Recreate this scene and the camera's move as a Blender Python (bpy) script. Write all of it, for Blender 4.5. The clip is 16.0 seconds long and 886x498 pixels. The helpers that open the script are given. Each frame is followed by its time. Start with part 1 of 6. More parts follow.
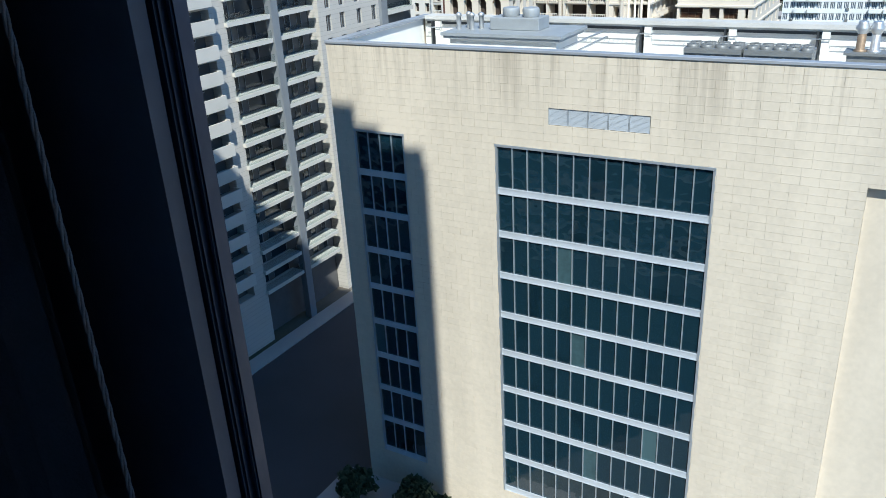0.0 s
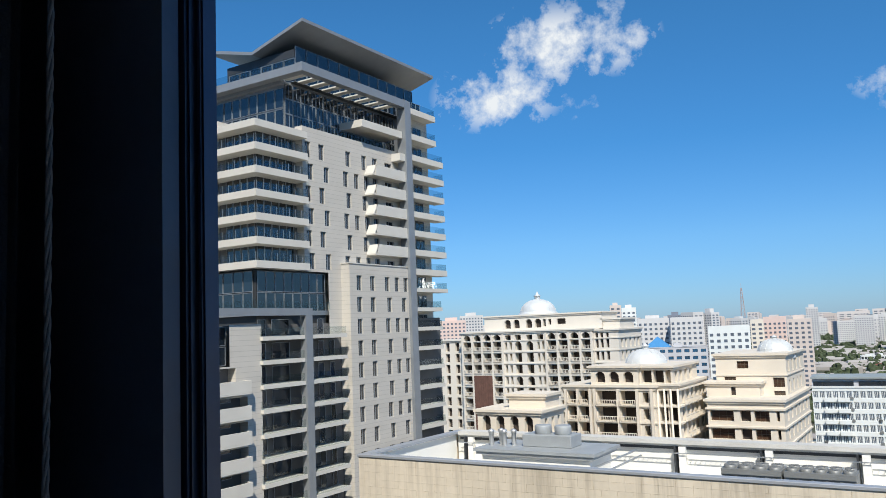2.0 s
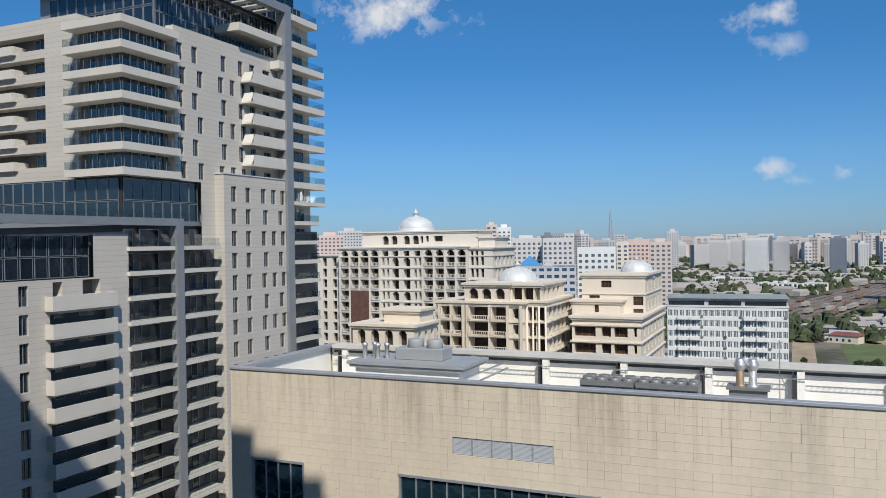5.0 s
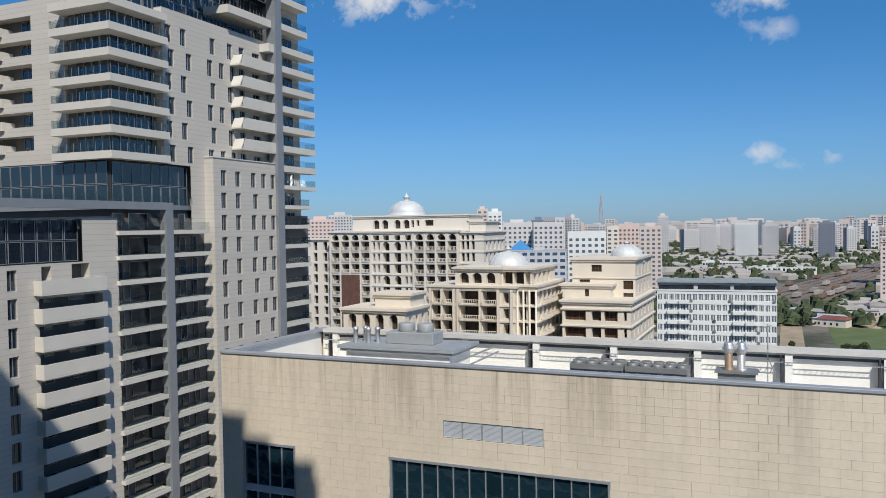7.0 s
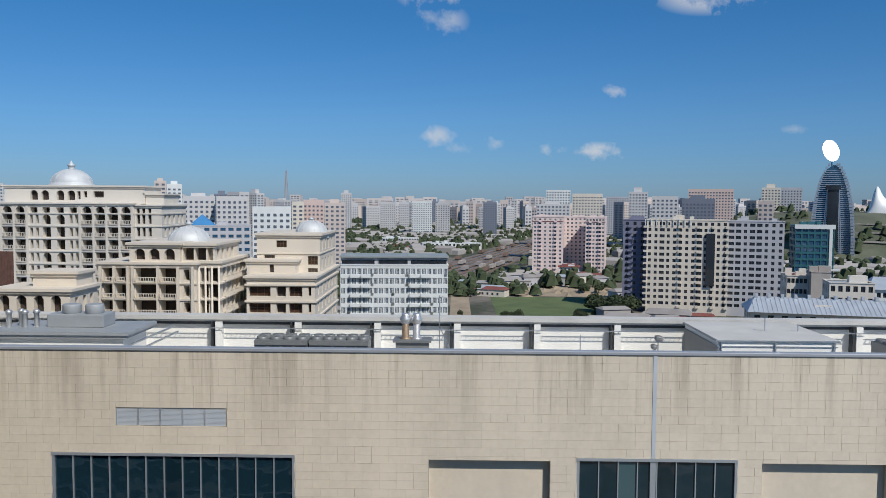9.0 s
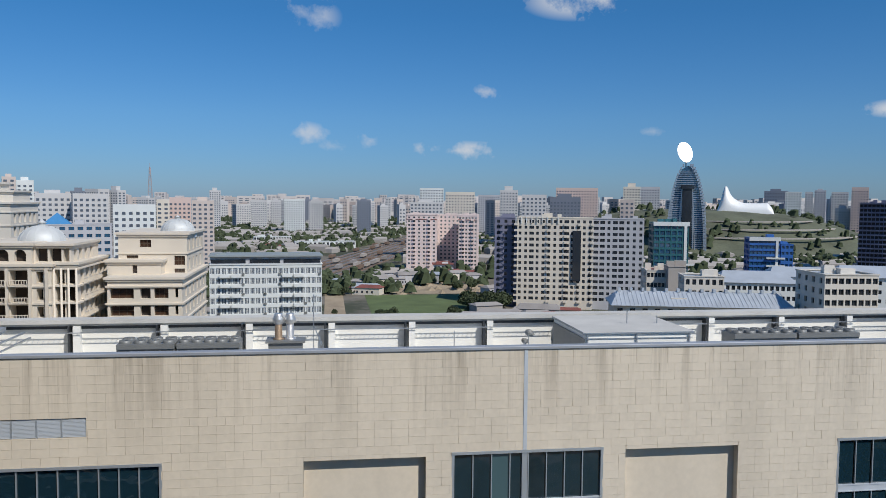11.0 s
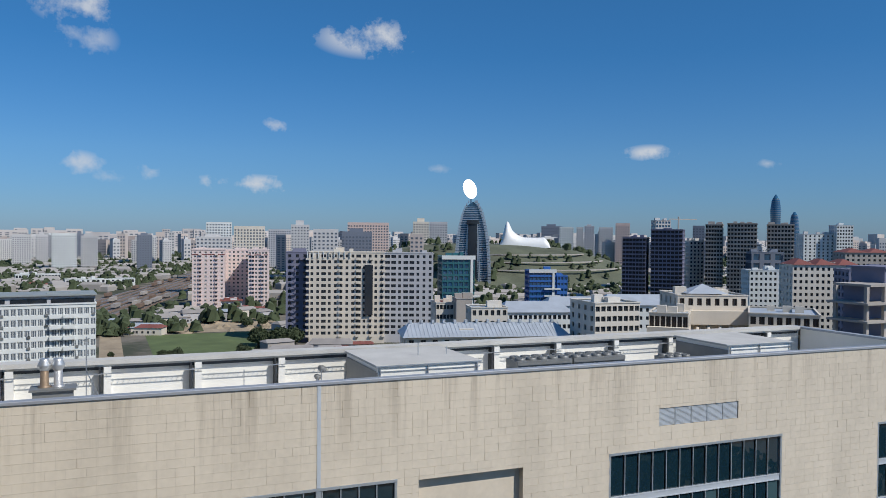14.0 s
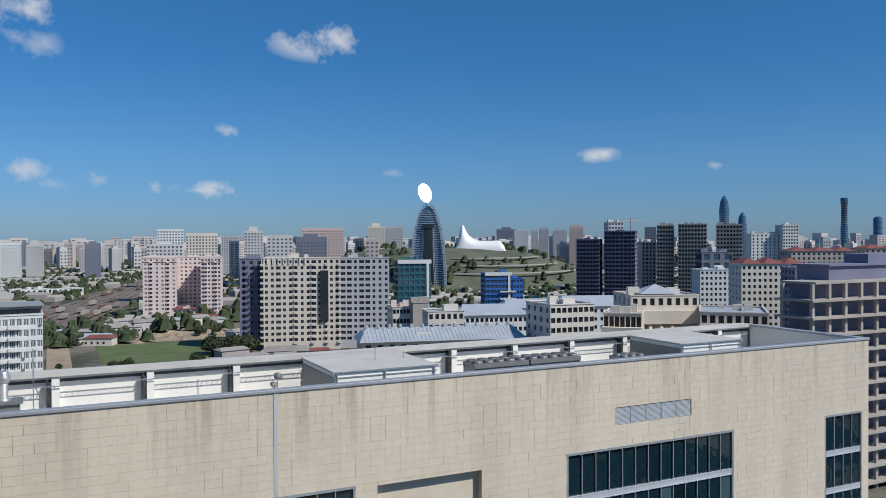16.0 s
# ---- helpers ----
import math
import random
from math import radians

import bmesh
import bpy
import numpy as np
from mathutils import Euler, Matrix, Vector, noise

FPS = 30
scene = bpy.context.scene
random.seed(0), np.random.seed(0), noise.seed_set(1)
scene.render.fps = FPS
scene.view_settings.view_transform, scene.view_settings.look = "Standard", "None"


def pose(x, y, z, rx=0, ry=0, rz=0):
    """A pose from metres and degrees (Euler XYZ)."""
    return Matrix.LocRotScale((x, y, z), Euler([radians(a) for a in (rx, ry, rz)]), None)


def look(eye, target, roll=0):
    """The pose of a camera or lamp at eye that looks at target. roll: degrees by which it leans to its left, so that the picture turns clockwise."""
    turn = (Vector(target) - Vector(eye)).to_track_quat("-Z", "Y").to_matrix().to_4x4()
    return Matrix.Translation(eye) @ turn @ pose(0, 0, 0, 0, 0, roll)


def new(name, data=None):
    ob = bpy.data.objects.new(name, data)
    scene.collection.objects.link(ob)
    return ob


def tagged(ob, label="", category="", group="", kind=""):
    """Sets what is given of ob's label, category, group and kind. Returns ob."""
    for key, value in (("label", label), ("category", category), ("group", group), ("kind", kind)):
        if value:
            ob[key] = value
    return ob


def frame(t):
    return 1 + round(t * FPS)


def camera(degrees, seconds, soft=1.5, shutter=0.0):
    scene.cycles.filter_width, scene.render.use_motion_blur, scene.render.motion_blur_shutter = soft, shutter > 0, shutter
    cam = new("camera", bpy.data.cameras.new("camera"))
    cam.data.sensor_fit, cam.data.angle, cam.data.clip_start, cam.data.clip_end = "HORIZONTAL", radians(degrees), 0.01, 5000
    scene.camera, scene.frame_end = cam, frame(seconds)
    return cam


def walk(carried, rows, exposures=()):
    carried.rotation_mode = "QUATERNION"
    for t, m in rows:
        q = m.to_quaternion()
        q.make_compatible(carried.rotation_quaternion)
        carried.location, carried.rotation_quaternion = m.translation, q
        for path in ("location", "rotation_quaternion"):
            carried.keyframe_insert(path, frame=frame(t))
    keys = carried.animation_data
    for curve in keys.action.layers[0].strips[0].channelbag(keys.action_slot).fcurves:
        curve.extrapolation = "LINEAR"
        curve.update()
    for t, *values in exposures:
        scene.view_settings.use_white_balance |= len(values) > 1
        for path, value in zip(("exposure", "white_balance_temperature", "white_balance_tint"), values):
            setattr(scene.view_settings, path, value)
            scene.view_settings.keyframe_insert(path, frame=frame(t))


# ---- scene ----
cam = camera(58.26, 16.0, soft=0.7)
EYE_Z = 50.0
G = -4.0  # street level
# seconds, sideways place, yaw, pitch, roll: held in the hand at a hotel window
EXPOSURES = [(0.0, 0.72, 5950, 3), (0.8, 0.58, 6350, 3), (1.5, 0.55, 6600, 6), (2.5, 0.53, 6800, 9), (3.5, 0.5, 6800, 10), (4.5, 0.3, 6750, 10), (5.2, 0.23, 6750, 10), (7.5, 0.2, 6700, 10), (8.5, 0.06, 6550, 10), (9.0, 0.0, 6500, 10), (16.0, 0.05, 6500, 10)]
TURNS = [
    (0.0, -0.039, 30.23, -23.61, 2.97),
    (0.5, -0.035, 31.32, -10.84, 2.12),
    (1.0, -0.031, 31.06, -4.81, 2.35),
    (1.5, -0.027, 31.72, 0.27, 2.43),
    (2.0, -0.023, 32.66, 5.78, 2.25),
    (2.5, -0.020, 32.19, 7.73, 2.08),
    (3.0, 0.000, 31.57, 7.43, 2.05),
    (3.5, 0.043, 28.64, 7.11, 1.54),
    (4.0, 0.093, 26.18, 5.45, 2.03),
    (4.5, 0.120, 24.86, 2.74, 1.18),
    (5.0, 0.140, 23.93, -0.50, 0.85),
    (7.5, 0.148, 22.70, -1.99, 0.78),
    (8.0, 0.150, 14.28, -3.03, 1.05),
    (8.5, 0.150, 6.77, -3.23, -0.23),
    (9.0, 0.150, 0.89, -3.49, -0.38),
    (11.5, 0.150, -11.45, -3.39, -0.80),
    (12.0, 0.150, -15.92, -2.52, -1.07),
    (12.5, 0.150, -17.64, -2.31, -1.11),
    (13.0, 0.150, -19.07, -1.35, -0.28),
    (13.5, 0.150, -21.50, -0.95, 0.11),
    (14.0, 0.150, -23.07, -0.95, -0.52),
    (14.5, 0.150, -24.46, -0.79, -0.27),
    (15.0, 0.150, -25.05, -0.56, 0.50),
    (15.5, 0.150, -25.65, -0.51, 0.58),
    (16.0, 0.150, -26.27, -0.65, 0.24),
]
walk(cam, [(t, pose(x, 0.0, EYE_Z, 90 + pitch, roll, yaw)) for t, x, yaw, pitch, roll in TURNS], EXPOSURES)

# ---- sky, sun ----
SUN = Vector((0.70, -1.0, 1.27)).normalized()
world = bpy.data.worlds.new("world")
scene.world = world
world.use_nodes = True
wt = world.node_tree


def wnode(kind, *ins, **sets):
    n = wt.nodes.new(kind)
    for k, v in sets.items():
        if k == "operation":
            n.operation = v
        elif k == "data_type":
            n.data_type = v
    for i, v in enumerate(ins):
        if v is None:
            continue
        if isinstance(v, bpy.types.NodeSocket):
            wt.links.new(v, n.inputs[i])
        else:
            n.inputs[i].default_value = v
    return n


sky = wt.nodes.new("ShaderNodeTexSky")
sky.sky_type, sky.sun_disc = "NISHITA", False
sky.sun_elevation, sky.sun_rotation = math.asin(SUN.z), radians(145.8)
sky.altitude, sky.air_density, sky.dust_density, sky.ozone_density = 0, 1.0, 0.2, 4.0
heading = wt.nodes.new("ShaderNodeTexCoord").outputs["Generated"]
puff = wt.nodes.new("ShaderNodeTexNoise")
wt.links.new(heading, puff.inputs["Vector"])
puff.inputs["Scale"].default_value, puff.inputs["Detail"].default_value, puff.inputs["Roughness"].default_value = 24, 6, 0.62
cover = None
# bearing, height over the horizon, half width, half height (degrees), density: fair-weather clouds
CLOUDS = [(-23.6, 19.6, 4.6, 2.6, 1.00), (-27.9, 16.5, 4.0, 2.3, 1.00), (-19.5, 19.8, 2.8, 2.2, 0.90), (-21.7, 15.5, 1.5, 1.1, 0.50), (-1.4, 14.6, 2.6, 1.3, 0.80), (1.1, 16.1, 2.0, 0.9, 0.70), (-1.7, 12.7, 1.3, 0.7, 0.50), (-1.9, 4.6, 1.7, 0.7, 0.75), (0.3, 3.7, 0.9, 0.5, 0.45),
          (3.1, 4.2, 1.0, 0.6, 0.60), (9.2, 3.5, 3.6, 0.6, 0.90), (11.3, 7.7, 0.9, 0.5, 0.70), (17.5, 13.8, 3.2, 1.2, 0.95), (37.6, 5.9, 1.6, 0.5, 0.85), (45.2, 5.0, 0.8, 0.3, 0.45), (22.6, 4.8, 1.0, 0.3, 0.35), (-0.9, 12.5, 1.5, 1.0, 0.50)]
for az, el, hw, hh, dens in CLOUDS:
    a, e = radians(az), radians(el)
    c = Vector((math.sin(a) * math.cos(e), math.cos(a) * math.cos(e), math.sin(e)))
    r = Vector((math.cos(a), -math.sin(a), 0))
    u = r.cross(c)
    off = wnode("ShaderNodeVectorMath", heading, tuple(c), operation="SUBTRACT").outputs[0]
    across = wnode("ShaderNodeVectorMath", off, tuple(r / math.sin(radians(hw * 1.25))), operation="DOT_PRODUCT").outputs["Value"]
    rise = wnode("ShaderNodeVectorMath", off, tuple(u / math.sin(radians(hh * 1.25))), operation="DOT_PRODUCT").outputs["Value"]
    both = wnode("ShaderNodeCombineXYZ", across, rise).outputs[0]
    far = wnode("ShaderNodeVectorMath", both, operation="LENGTH").outputs["Value"]
    body = wnode("ShaderNodeMath", 1.0, far, operation="SUBTRACT").outputs[0]
    rough = wnode("ShaderNodeMath", puff.outputs[0], 4.2, -2.35, operation="MULTIPLY_ADD").outputs[0]
    sum_ = wnode("ShaderNodeMath", body, rough, operation="ADD").outputs[0]
    lim = wnode("ShaderNodeMath", body, 1.5, operation="MULTIPLY").outputs[0]
    low = wnode("ShaderNodeMath", sum_, lim, operation="MINIMUM").outputs[0]
    one = wnode("ShaderNodeClamp", low).outputs[0]
    d = wnode("ShaderNodeMath", one, dens, operation="MULTIPLY").outputs[0]
    cover = d if cover is None else wnode("ShaderNodeMath", cover, d, operation="MAXIMUM").outputs[0]
tint = wt.nodes.new("ShaderNodeMix")
tint.data_type, tint.blend_type = "RGBA", "MULTIPLY"
tint.inputs["Factor"].default_value = 1
wt.links.new(sky.outputs[0], tint.inputs["A"])
# the air near the horizon is paler blue than the deep blue above
height = wnode("ShaderNodeSeparateXYZ", heading).outputs[2]
air = wt.nodes.new("ShaderNodeValToRGB")
wt.links.new(height, air.inputs[0])
air.color_ramp.elements[0].position, air.color_ramp.elements[0].color = 0.0, (0.37, 0.58, 1.0, 1)
air.color_ramp.elements[1].position, air.color_ramp.elements[1].color = 0.36, (0.29, 0.78, 1.10, 1)
mid = air.color_ramp.elements.new(0.1)
mid.color = (0.385, 0.69, 1.04, 1)
high = air.color_ramp.elements.new(0.22)
high.color = (0.27, 0.70, 1.05, 1)
wt.links.new(air.outputs[0], tint.inputs["B"])
mixed = wt.nodes.new("ShaderNodeMix")
mixed.data_type = "RGBA"
wt.links.new(cover, mixed.inputs["Factor"])
wt.links.new(tint.outputs["Result"], mixed.inputs["A"])
mixed.inputs["B"].default_value = (7.2, 7.6, 8.2, 1)
wt.links.new(mixed.outputs["Result"], wt.nodes["Background"].inputs[0])
wt.nodes["Background"].inputs[1].default_value = 0.08

sun = new("sun", bpy.data.lights.new("sun", "SUN"))
sun.data.energy, sun.data.angle, sun.data.color = 3.75, radians(0.53), (1.0, 0.955, 0.885)
sun.matrix_world = look(SUN * 300, (0, 0, 0))


# ---- materials ----
def surf(name, col, rough=0.7, metal=0.0, var=0.12, scale=0.6, bump=0.15, fine=14.0, rnd=0.0, isl=0.0, stretch=1.0, spec=0.5, col2=None):
    """A surface with large stains, fine grain and relief; rnd and isl vary it piece by piece."""
    m = bpy.data.materials.new(name)
    m.use_nodes = True
    nt = m.node_tree
    b = nt.nodes["Principled BSDF"]
    geo = nt.nodes.new("ShaderNodeNewGeometry")
    mp = nt.nodes.new("ShaderNodeMapping")
    mp.inputs["Scale"].default_value = (1, 1, 1 / stretch)
    nt.links.new(geo.outputs["Position"], mp.inputs[0])
    big = nt.nodes.new("ShaderNodeTexNoise")
    big.inputs["Scale"].default_value, big.inputs["Detail"].default_value = scale, 4
    small = nt.nodes.new("ShaderNodeTexNoise")
    small.inputs["Scale"].default_value, small.inputs["Detail"].default_value = fine, 3
    nt.links.new(mp.outputs[0], big.inputs["Vector"])
    nt.links.new(geo.outputs["Position"], small.inputs["Vector"])
    f = nt.nodes.new("ShaderNodeMath")
    f.operation = "MULTIPLY_ADD"
    f.inputs[1].default_value = 0.45
    nt.links.new(small.outputs[0], f.inputs[0])
    nt.links.new(big.outputs[0], f.inputs[2])
    last = f.outputs[0]
    for amount, kind, out in ((rnd, "ShaderNodeObjectInfo", "Random"), (isl, "ShaderNodeNewGeometry", "Random Per Island")):
        if amount:
            s = nt.nodes.new(kind)
            g = nt.nodes.new("ShaderNodeMath")
            g.operation = "MULTIPLY_ADD"
            g.inputs[1].default_value = amount
            nt.links.new(s.outputs[out], g.inputs[0])
            nt.links.new(last, g.inputs[2])
            last = g.outputs[0]
    ramp = nt.nodes.new("ShaderNodeValToRGB")
    ramp.color_ramp.elements[0].position = 0.4
    ramp.color_ramp.elements[1].position = 1.05 + (rnd + isl)
    c2 = col2 or [min(1, c * (1 + var)) for c in col]
    ramp.color_ramp.elements[0].color = (*[c * (1 - var) for c in col], 1)
    ramp.color_ramp.elements[1].color = (*c2, 1)
    nt.links.new(last, ramp.inputs[0])
    nt.links.new(ramp.outputs[0], b.inputs["Base Color"])
    b.inputs["Roughness"].default_value, b.inputs["Metallic"].default_value = rough, metal
    b.inputs["Specular IOR Level"].default_value = spec
    if bump:
        bp = nt.nodes.new("ShaderNodeBump")
        bp.inputs["Strength"].default_value, bp.inputs["Distance"].default_value = bump, 0.02
        nt.links.new(small.outputs[0], bp.inputs["Height"])
        nt.links.new(bp.outputs[0], b.inputs["Normal"])
    return m


def glazing(name, col, rough=0.04, wave=0.05, spec=0.9, scale=0.5, rnd=0.5):
    """Dark window glass seen from outside: it mirrors, a little unevenly, and varies pane by pane."""
    m = surf(name, col, rough, 0, 0.5, 0.35, 0, 3, rnd=rnd, spec=spec)
    nt = m.node_tree
    b = nt.nodes["Principled BSDF"]
    b.inputs["IOR"].default_value = 1.6
    geo = nt.nodes.new("ShaderNodeNewGeometry")
    n = nt.nodes.new("ShaderNodeTexNoise")
    n.inputs["Scale"].default_value = scale
    nt.links.new(geo.outputs["Position"], n.inputs["Vector"])
    bp = nt.nodes.new("ShaderNodeBump")
    bp.inputs["Strength"].default_value, bp.inputs["Distance"].default_value = 1.0, wave
    nt.links.new(n.outputs[0], bp.inputs["Height"])
    nt.links.new(bp.outputs[0], b.inputs["Normal"])
    return m


def clear_glass(name, tint_col, mix):
    m = bpy.data.materials.new(name)
    m.use_nodes = True
    nt = m.node_tree
    t = nt.nodes.new("ShaderNodeBsdfTransparent")
    t.inputs[0].default_value = (*tint_col, 1)
    g = nt.nodes.new("ShaderNodeBsdfGlossy")
    g.inputs["Roughness"].default_value = 0.03
    mx = nt.nodes.new("ShaderNodeMixShader")
    mx.inputs[0].default_value = mix
    nt.links.new(t.outputs[0], mx.inputs[1])
    nt.links.new(g.outputs[0], mx.inputs[2])
    nt.links.new(mx.outputs[0], nt.nodes["Material Output"].inputs[0])
    return m


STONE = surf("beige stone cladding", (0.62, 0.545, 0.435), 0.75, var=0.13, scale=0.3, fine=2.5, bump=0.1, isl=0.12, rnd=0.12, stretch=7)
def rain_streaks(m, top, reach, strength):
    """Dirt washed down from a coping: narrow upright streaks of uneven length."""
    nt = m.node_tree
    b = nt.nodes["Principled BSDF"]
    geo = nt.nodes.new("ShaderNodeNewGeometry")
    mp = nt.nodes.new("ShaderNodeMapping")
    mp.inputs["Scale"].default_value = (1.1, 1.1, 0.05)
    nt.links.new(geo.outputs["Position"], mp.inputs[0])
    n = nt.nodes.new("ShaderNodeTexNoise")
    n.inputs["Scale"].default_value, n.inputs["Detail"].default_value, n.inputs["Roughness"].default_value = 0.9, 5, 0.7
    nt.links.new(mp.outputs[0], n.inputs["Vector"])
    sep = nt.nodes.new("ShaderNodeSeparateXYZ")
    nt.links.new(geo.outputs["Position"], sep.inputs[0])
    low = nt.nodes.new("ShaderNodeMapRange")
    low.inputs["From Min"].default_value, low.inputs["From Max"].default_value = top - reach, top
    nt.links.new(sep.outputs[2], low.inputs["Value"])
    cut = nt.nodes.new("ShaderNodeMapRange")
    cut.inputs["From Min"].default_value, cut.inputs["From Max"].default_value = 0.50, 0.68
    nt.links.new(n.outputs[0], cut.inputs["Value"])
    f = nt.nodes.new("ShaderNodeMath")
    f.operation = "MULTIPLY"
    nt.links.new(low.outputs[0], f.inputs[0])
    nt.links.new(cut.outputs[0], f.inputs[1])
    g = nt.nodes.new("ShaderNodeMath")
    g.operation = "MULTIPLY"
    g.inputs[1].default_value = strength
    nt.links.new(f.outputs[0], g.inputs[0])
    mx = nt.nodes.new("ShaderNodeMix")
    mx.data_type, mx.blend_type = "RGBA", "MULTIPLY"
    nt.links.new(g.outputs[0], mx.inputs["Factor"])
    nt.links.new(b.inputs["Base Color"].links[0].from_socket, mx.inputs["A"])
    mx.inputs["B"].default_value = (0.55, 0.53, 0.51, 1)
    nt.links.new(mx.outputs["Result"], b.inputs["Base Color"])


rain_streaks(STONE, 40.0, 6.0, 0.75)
STONE_DARK = surf("joint mortar", (0.52, 0.455, 0.365), 0.9, var=0.1)
CAP = surf("grey-blue metal coping", (0.37, 0.39, 0.42), 0.5, 0.25, var=0.1, scale=0.3)
ROOF_GREY = surf("light grey roof screed", (0.52, 0.51, 0.48), 0.85, var=0.16, scale=0.35)
WHITE_WALL = surf("white rendered wall", (0.80, 0.79, 0.74), 0.8, var=0.06, scale=0.3, stretch=3)
STEEL = surf("galvanised steel", (0.5, 0.52, 0.54), 0.4, 0.8, var=0.15, scale=2)
SILVER = surf("bright flue steel", (0.6, 0.6, 0.59), 0.42, 0.7, var=0.1, scale=3)
COPPER = surf("browned flue steel", (0.30, 0.22, 0.15), 0.5, 0.5, var=0.2, scale=3)
UNIT_GREY = surf("grey painted plant casing", (0.21, 0.215, 0.21), 0.5, 0.2, var=0.1, scale=0.8)
PLANT_GREY = surf("light grey plant casing", (0.33, 0.35, 0.36), 0.55, 0.1, var=0.1, scale=0.8)
BLIND = glazing("glass with a pale blind behind", (0.04, 0.075, 0.085), 0.05, 0.03, 0.8)
DARK_METAL = surf("dark metal", (0.06, 0.065, 0.07), 0.5, 0.4, var=0.2)
ALU = surf("aluminium mullion", (0.55, 0.59, 0.62), 0.35, 0.6, var=0.06)
SPANDREL = surf("grey-white spandrel band", (0.56, 0.60, 0.64), 0.4, 0.2, var=0.08, scale=0.4)
MALL_GLASS = glazing("teal office glass", (0.006, 0.019, 0.028), 0.02, 0.06, 1.0, 0.35, 1.2)
TOWER_WHITE = surf("off-white tower cladding", (0.53, 0.50, 0.45), 0.7, var=0.07, scale=0.15, fine=6, stretch=0.25)
TOWER_SLAB = surf("white balcony fascia", (0.60, 0.575, 0.52), 0.65, var=0.06, scale=0.3)
TOWER_GREY = surf("grey metal frame", (0.27, 0.29, 0.31), 0.45, 0.3, var=0.08)
def course_lines(m, pitch, dark):
    """Fine level joints between cladding courses."""
    nt = m.node_tree
    b = nt.nodes["Principled BSDF"]
    geo = nt.nodes.new("ShaderNodeNewGeometry")
    sep = nt.nodes.new("ShaderNodeSeparateXYZ")
    nt.links.new(geo.outputs["Position"], sep.inputs[0])
    d = nt.nodes.new("ShaderNodeMath")
    d.operation = "DIVIDE"
    d.inputs[1].default_value = pitch
    nt.links.new(sep.outputs[2], d.inputs[0])
    f = nt.nodes.new("ShaderNodeMath")
    f.operation = "FRACT"
    nt.links.new(d.outputs[0], f.inputs[0])
    c = nt.nodes.new("ShaderNodeMath")
    c.operation = "LESS_THAN"
    c.inputs[1].default_value = 0.09
    nt.links.new(f.outputs[0], c.inputs[0])
    mx = nt.nodes.new("ShaderNodeMix")
    mx.data_type, mx.blend_type = "RGBA", "MULTIPLY"
    nt.links.new(c.outputs[0], mx.inputs["Factor"])
    nt.links.new(b.inputs["Base Color"].links[0].from_socket, mx.inputs["A"])
    mx.inputs["B"].default_value = (dark, dark, dark, 1)
    nt.links.new(mx.outputs["Result"], b.inputs["Base Color"])


course_lines(TOWER_WHITE, 0.62, 0.8)
TOWER_GLASS = glazing("blue-grey tower glass", (0.008, 0.014, 0.022), 0.04, 0.01, 0.9, 0.8, 0.6)
RAIL_GLASS = clear_glass("balcony rail glass", (0.86, 0.89, 0.89), 0.035)
# near-black so that the colour itself carries the shade inside balcony recesses
RECESS_SHADE = surf("dim balcony back wall", (0.12, 0.117, 0.115), 0.8, var=0.15)
PALACE = surf("sandstone facade", (0.66, 0.595, 0.50), 0.8, var=0.09, scale=0.12, stretch=3)
PALACE_PALE = surf("pale limestone facade", (0.66, 0.615, 0.54), 0.8, var=0.09, scale=0.12, stretch=3)
NETTING = surf("brown netting", (0.12, 0.06, 0.045), 0.9, var=0.3, scale=0.8)
# stands in for the darkness deep inside openings, painted as a near-black colour
OPENING_SHADE = surf("unfinished dark interior", (0.05, 0.038, 0.032), 0.9, var=0.35, scale=0.4)
BROWN_GLASS = glazing("brown window glass", (0.05, 0.028, 0.018), 0.06, 0.01, 0.7)
DARK_GLASS = glazing("dark window glass", (0.02, 0.024, 0.03), 0.06, 0.01, 0.6)
BLUE_GLASS = glazing("blue curtain wall glass", (0.02, 0.07, 0.13), 0.05, 0.01, 0.9)
DOME = surf("silver dome sheet", (0.58, 0.60, 0.60), 0.6, 0.15, var=0.1, scale=0.5)
APT_WHITE = surf("white painted render", (0.66, 0.68, 0.66), 0.8, var=0.1, scale=0.08, stretch=3)
APT_GREY = surf("cool grey cladding", (0.47, 0.47, 0.49), 0.8, var=0.1, scale=0.06, stretch=3)
APT_CREAM = surf("cream brick cladding", (0.66, 0.60, 0.51), 0.85, var=0.1, scale=0.06, stretch=3)
PINK = surf("pink render", (0.72, 0.59, 0.55), 0.85, var=0.12, scale=0.06, stretch=3)
CONCRETE = surf("raw concrete", (0.40, 0.365, 0.33), 0.9, var=0.2, scale=0.1)
# dark concrete; its colour also stands in for shade on some flats
DARK_CONC_SHADE = surf("dark raw concrete", (0.19, 0.195, 0.27), 0.9, var=0.2, scale=0.1)
RED_ROOF = surf("red sheet roof", (0.22, 0.075, 0.06), 0.7, var=0.2, scale=0.1)
METAL_ROOF = surf("pale metal roof", (0.50, 0.54, 0.58), 0.5, 0.3, var=0.12, scale=0.2)
APT_ROOF = surf("grey-green sheet roof", (0.30, 0.335, 0.335), 0.6, 0.1, var=0.12, scale=0.2)
SLATE = surf("weathered sheet roof", (0.27, 0.25, 0.235), 0.8, var=0.25, scale=0.15, rnd=0.4)
TEAL = surf("teal painted panel", (0.03, 0.13, 0.15), 0.4, var=0.1)
BLUE_PAINT = surf("blue painted panel", (0.04, 0.14, 0.42), 0.4, var=0.1)
SAIL_WHITE = surf("smooth white shell", (0.82, 0.82, 0.80), 0.45, var=0.03)
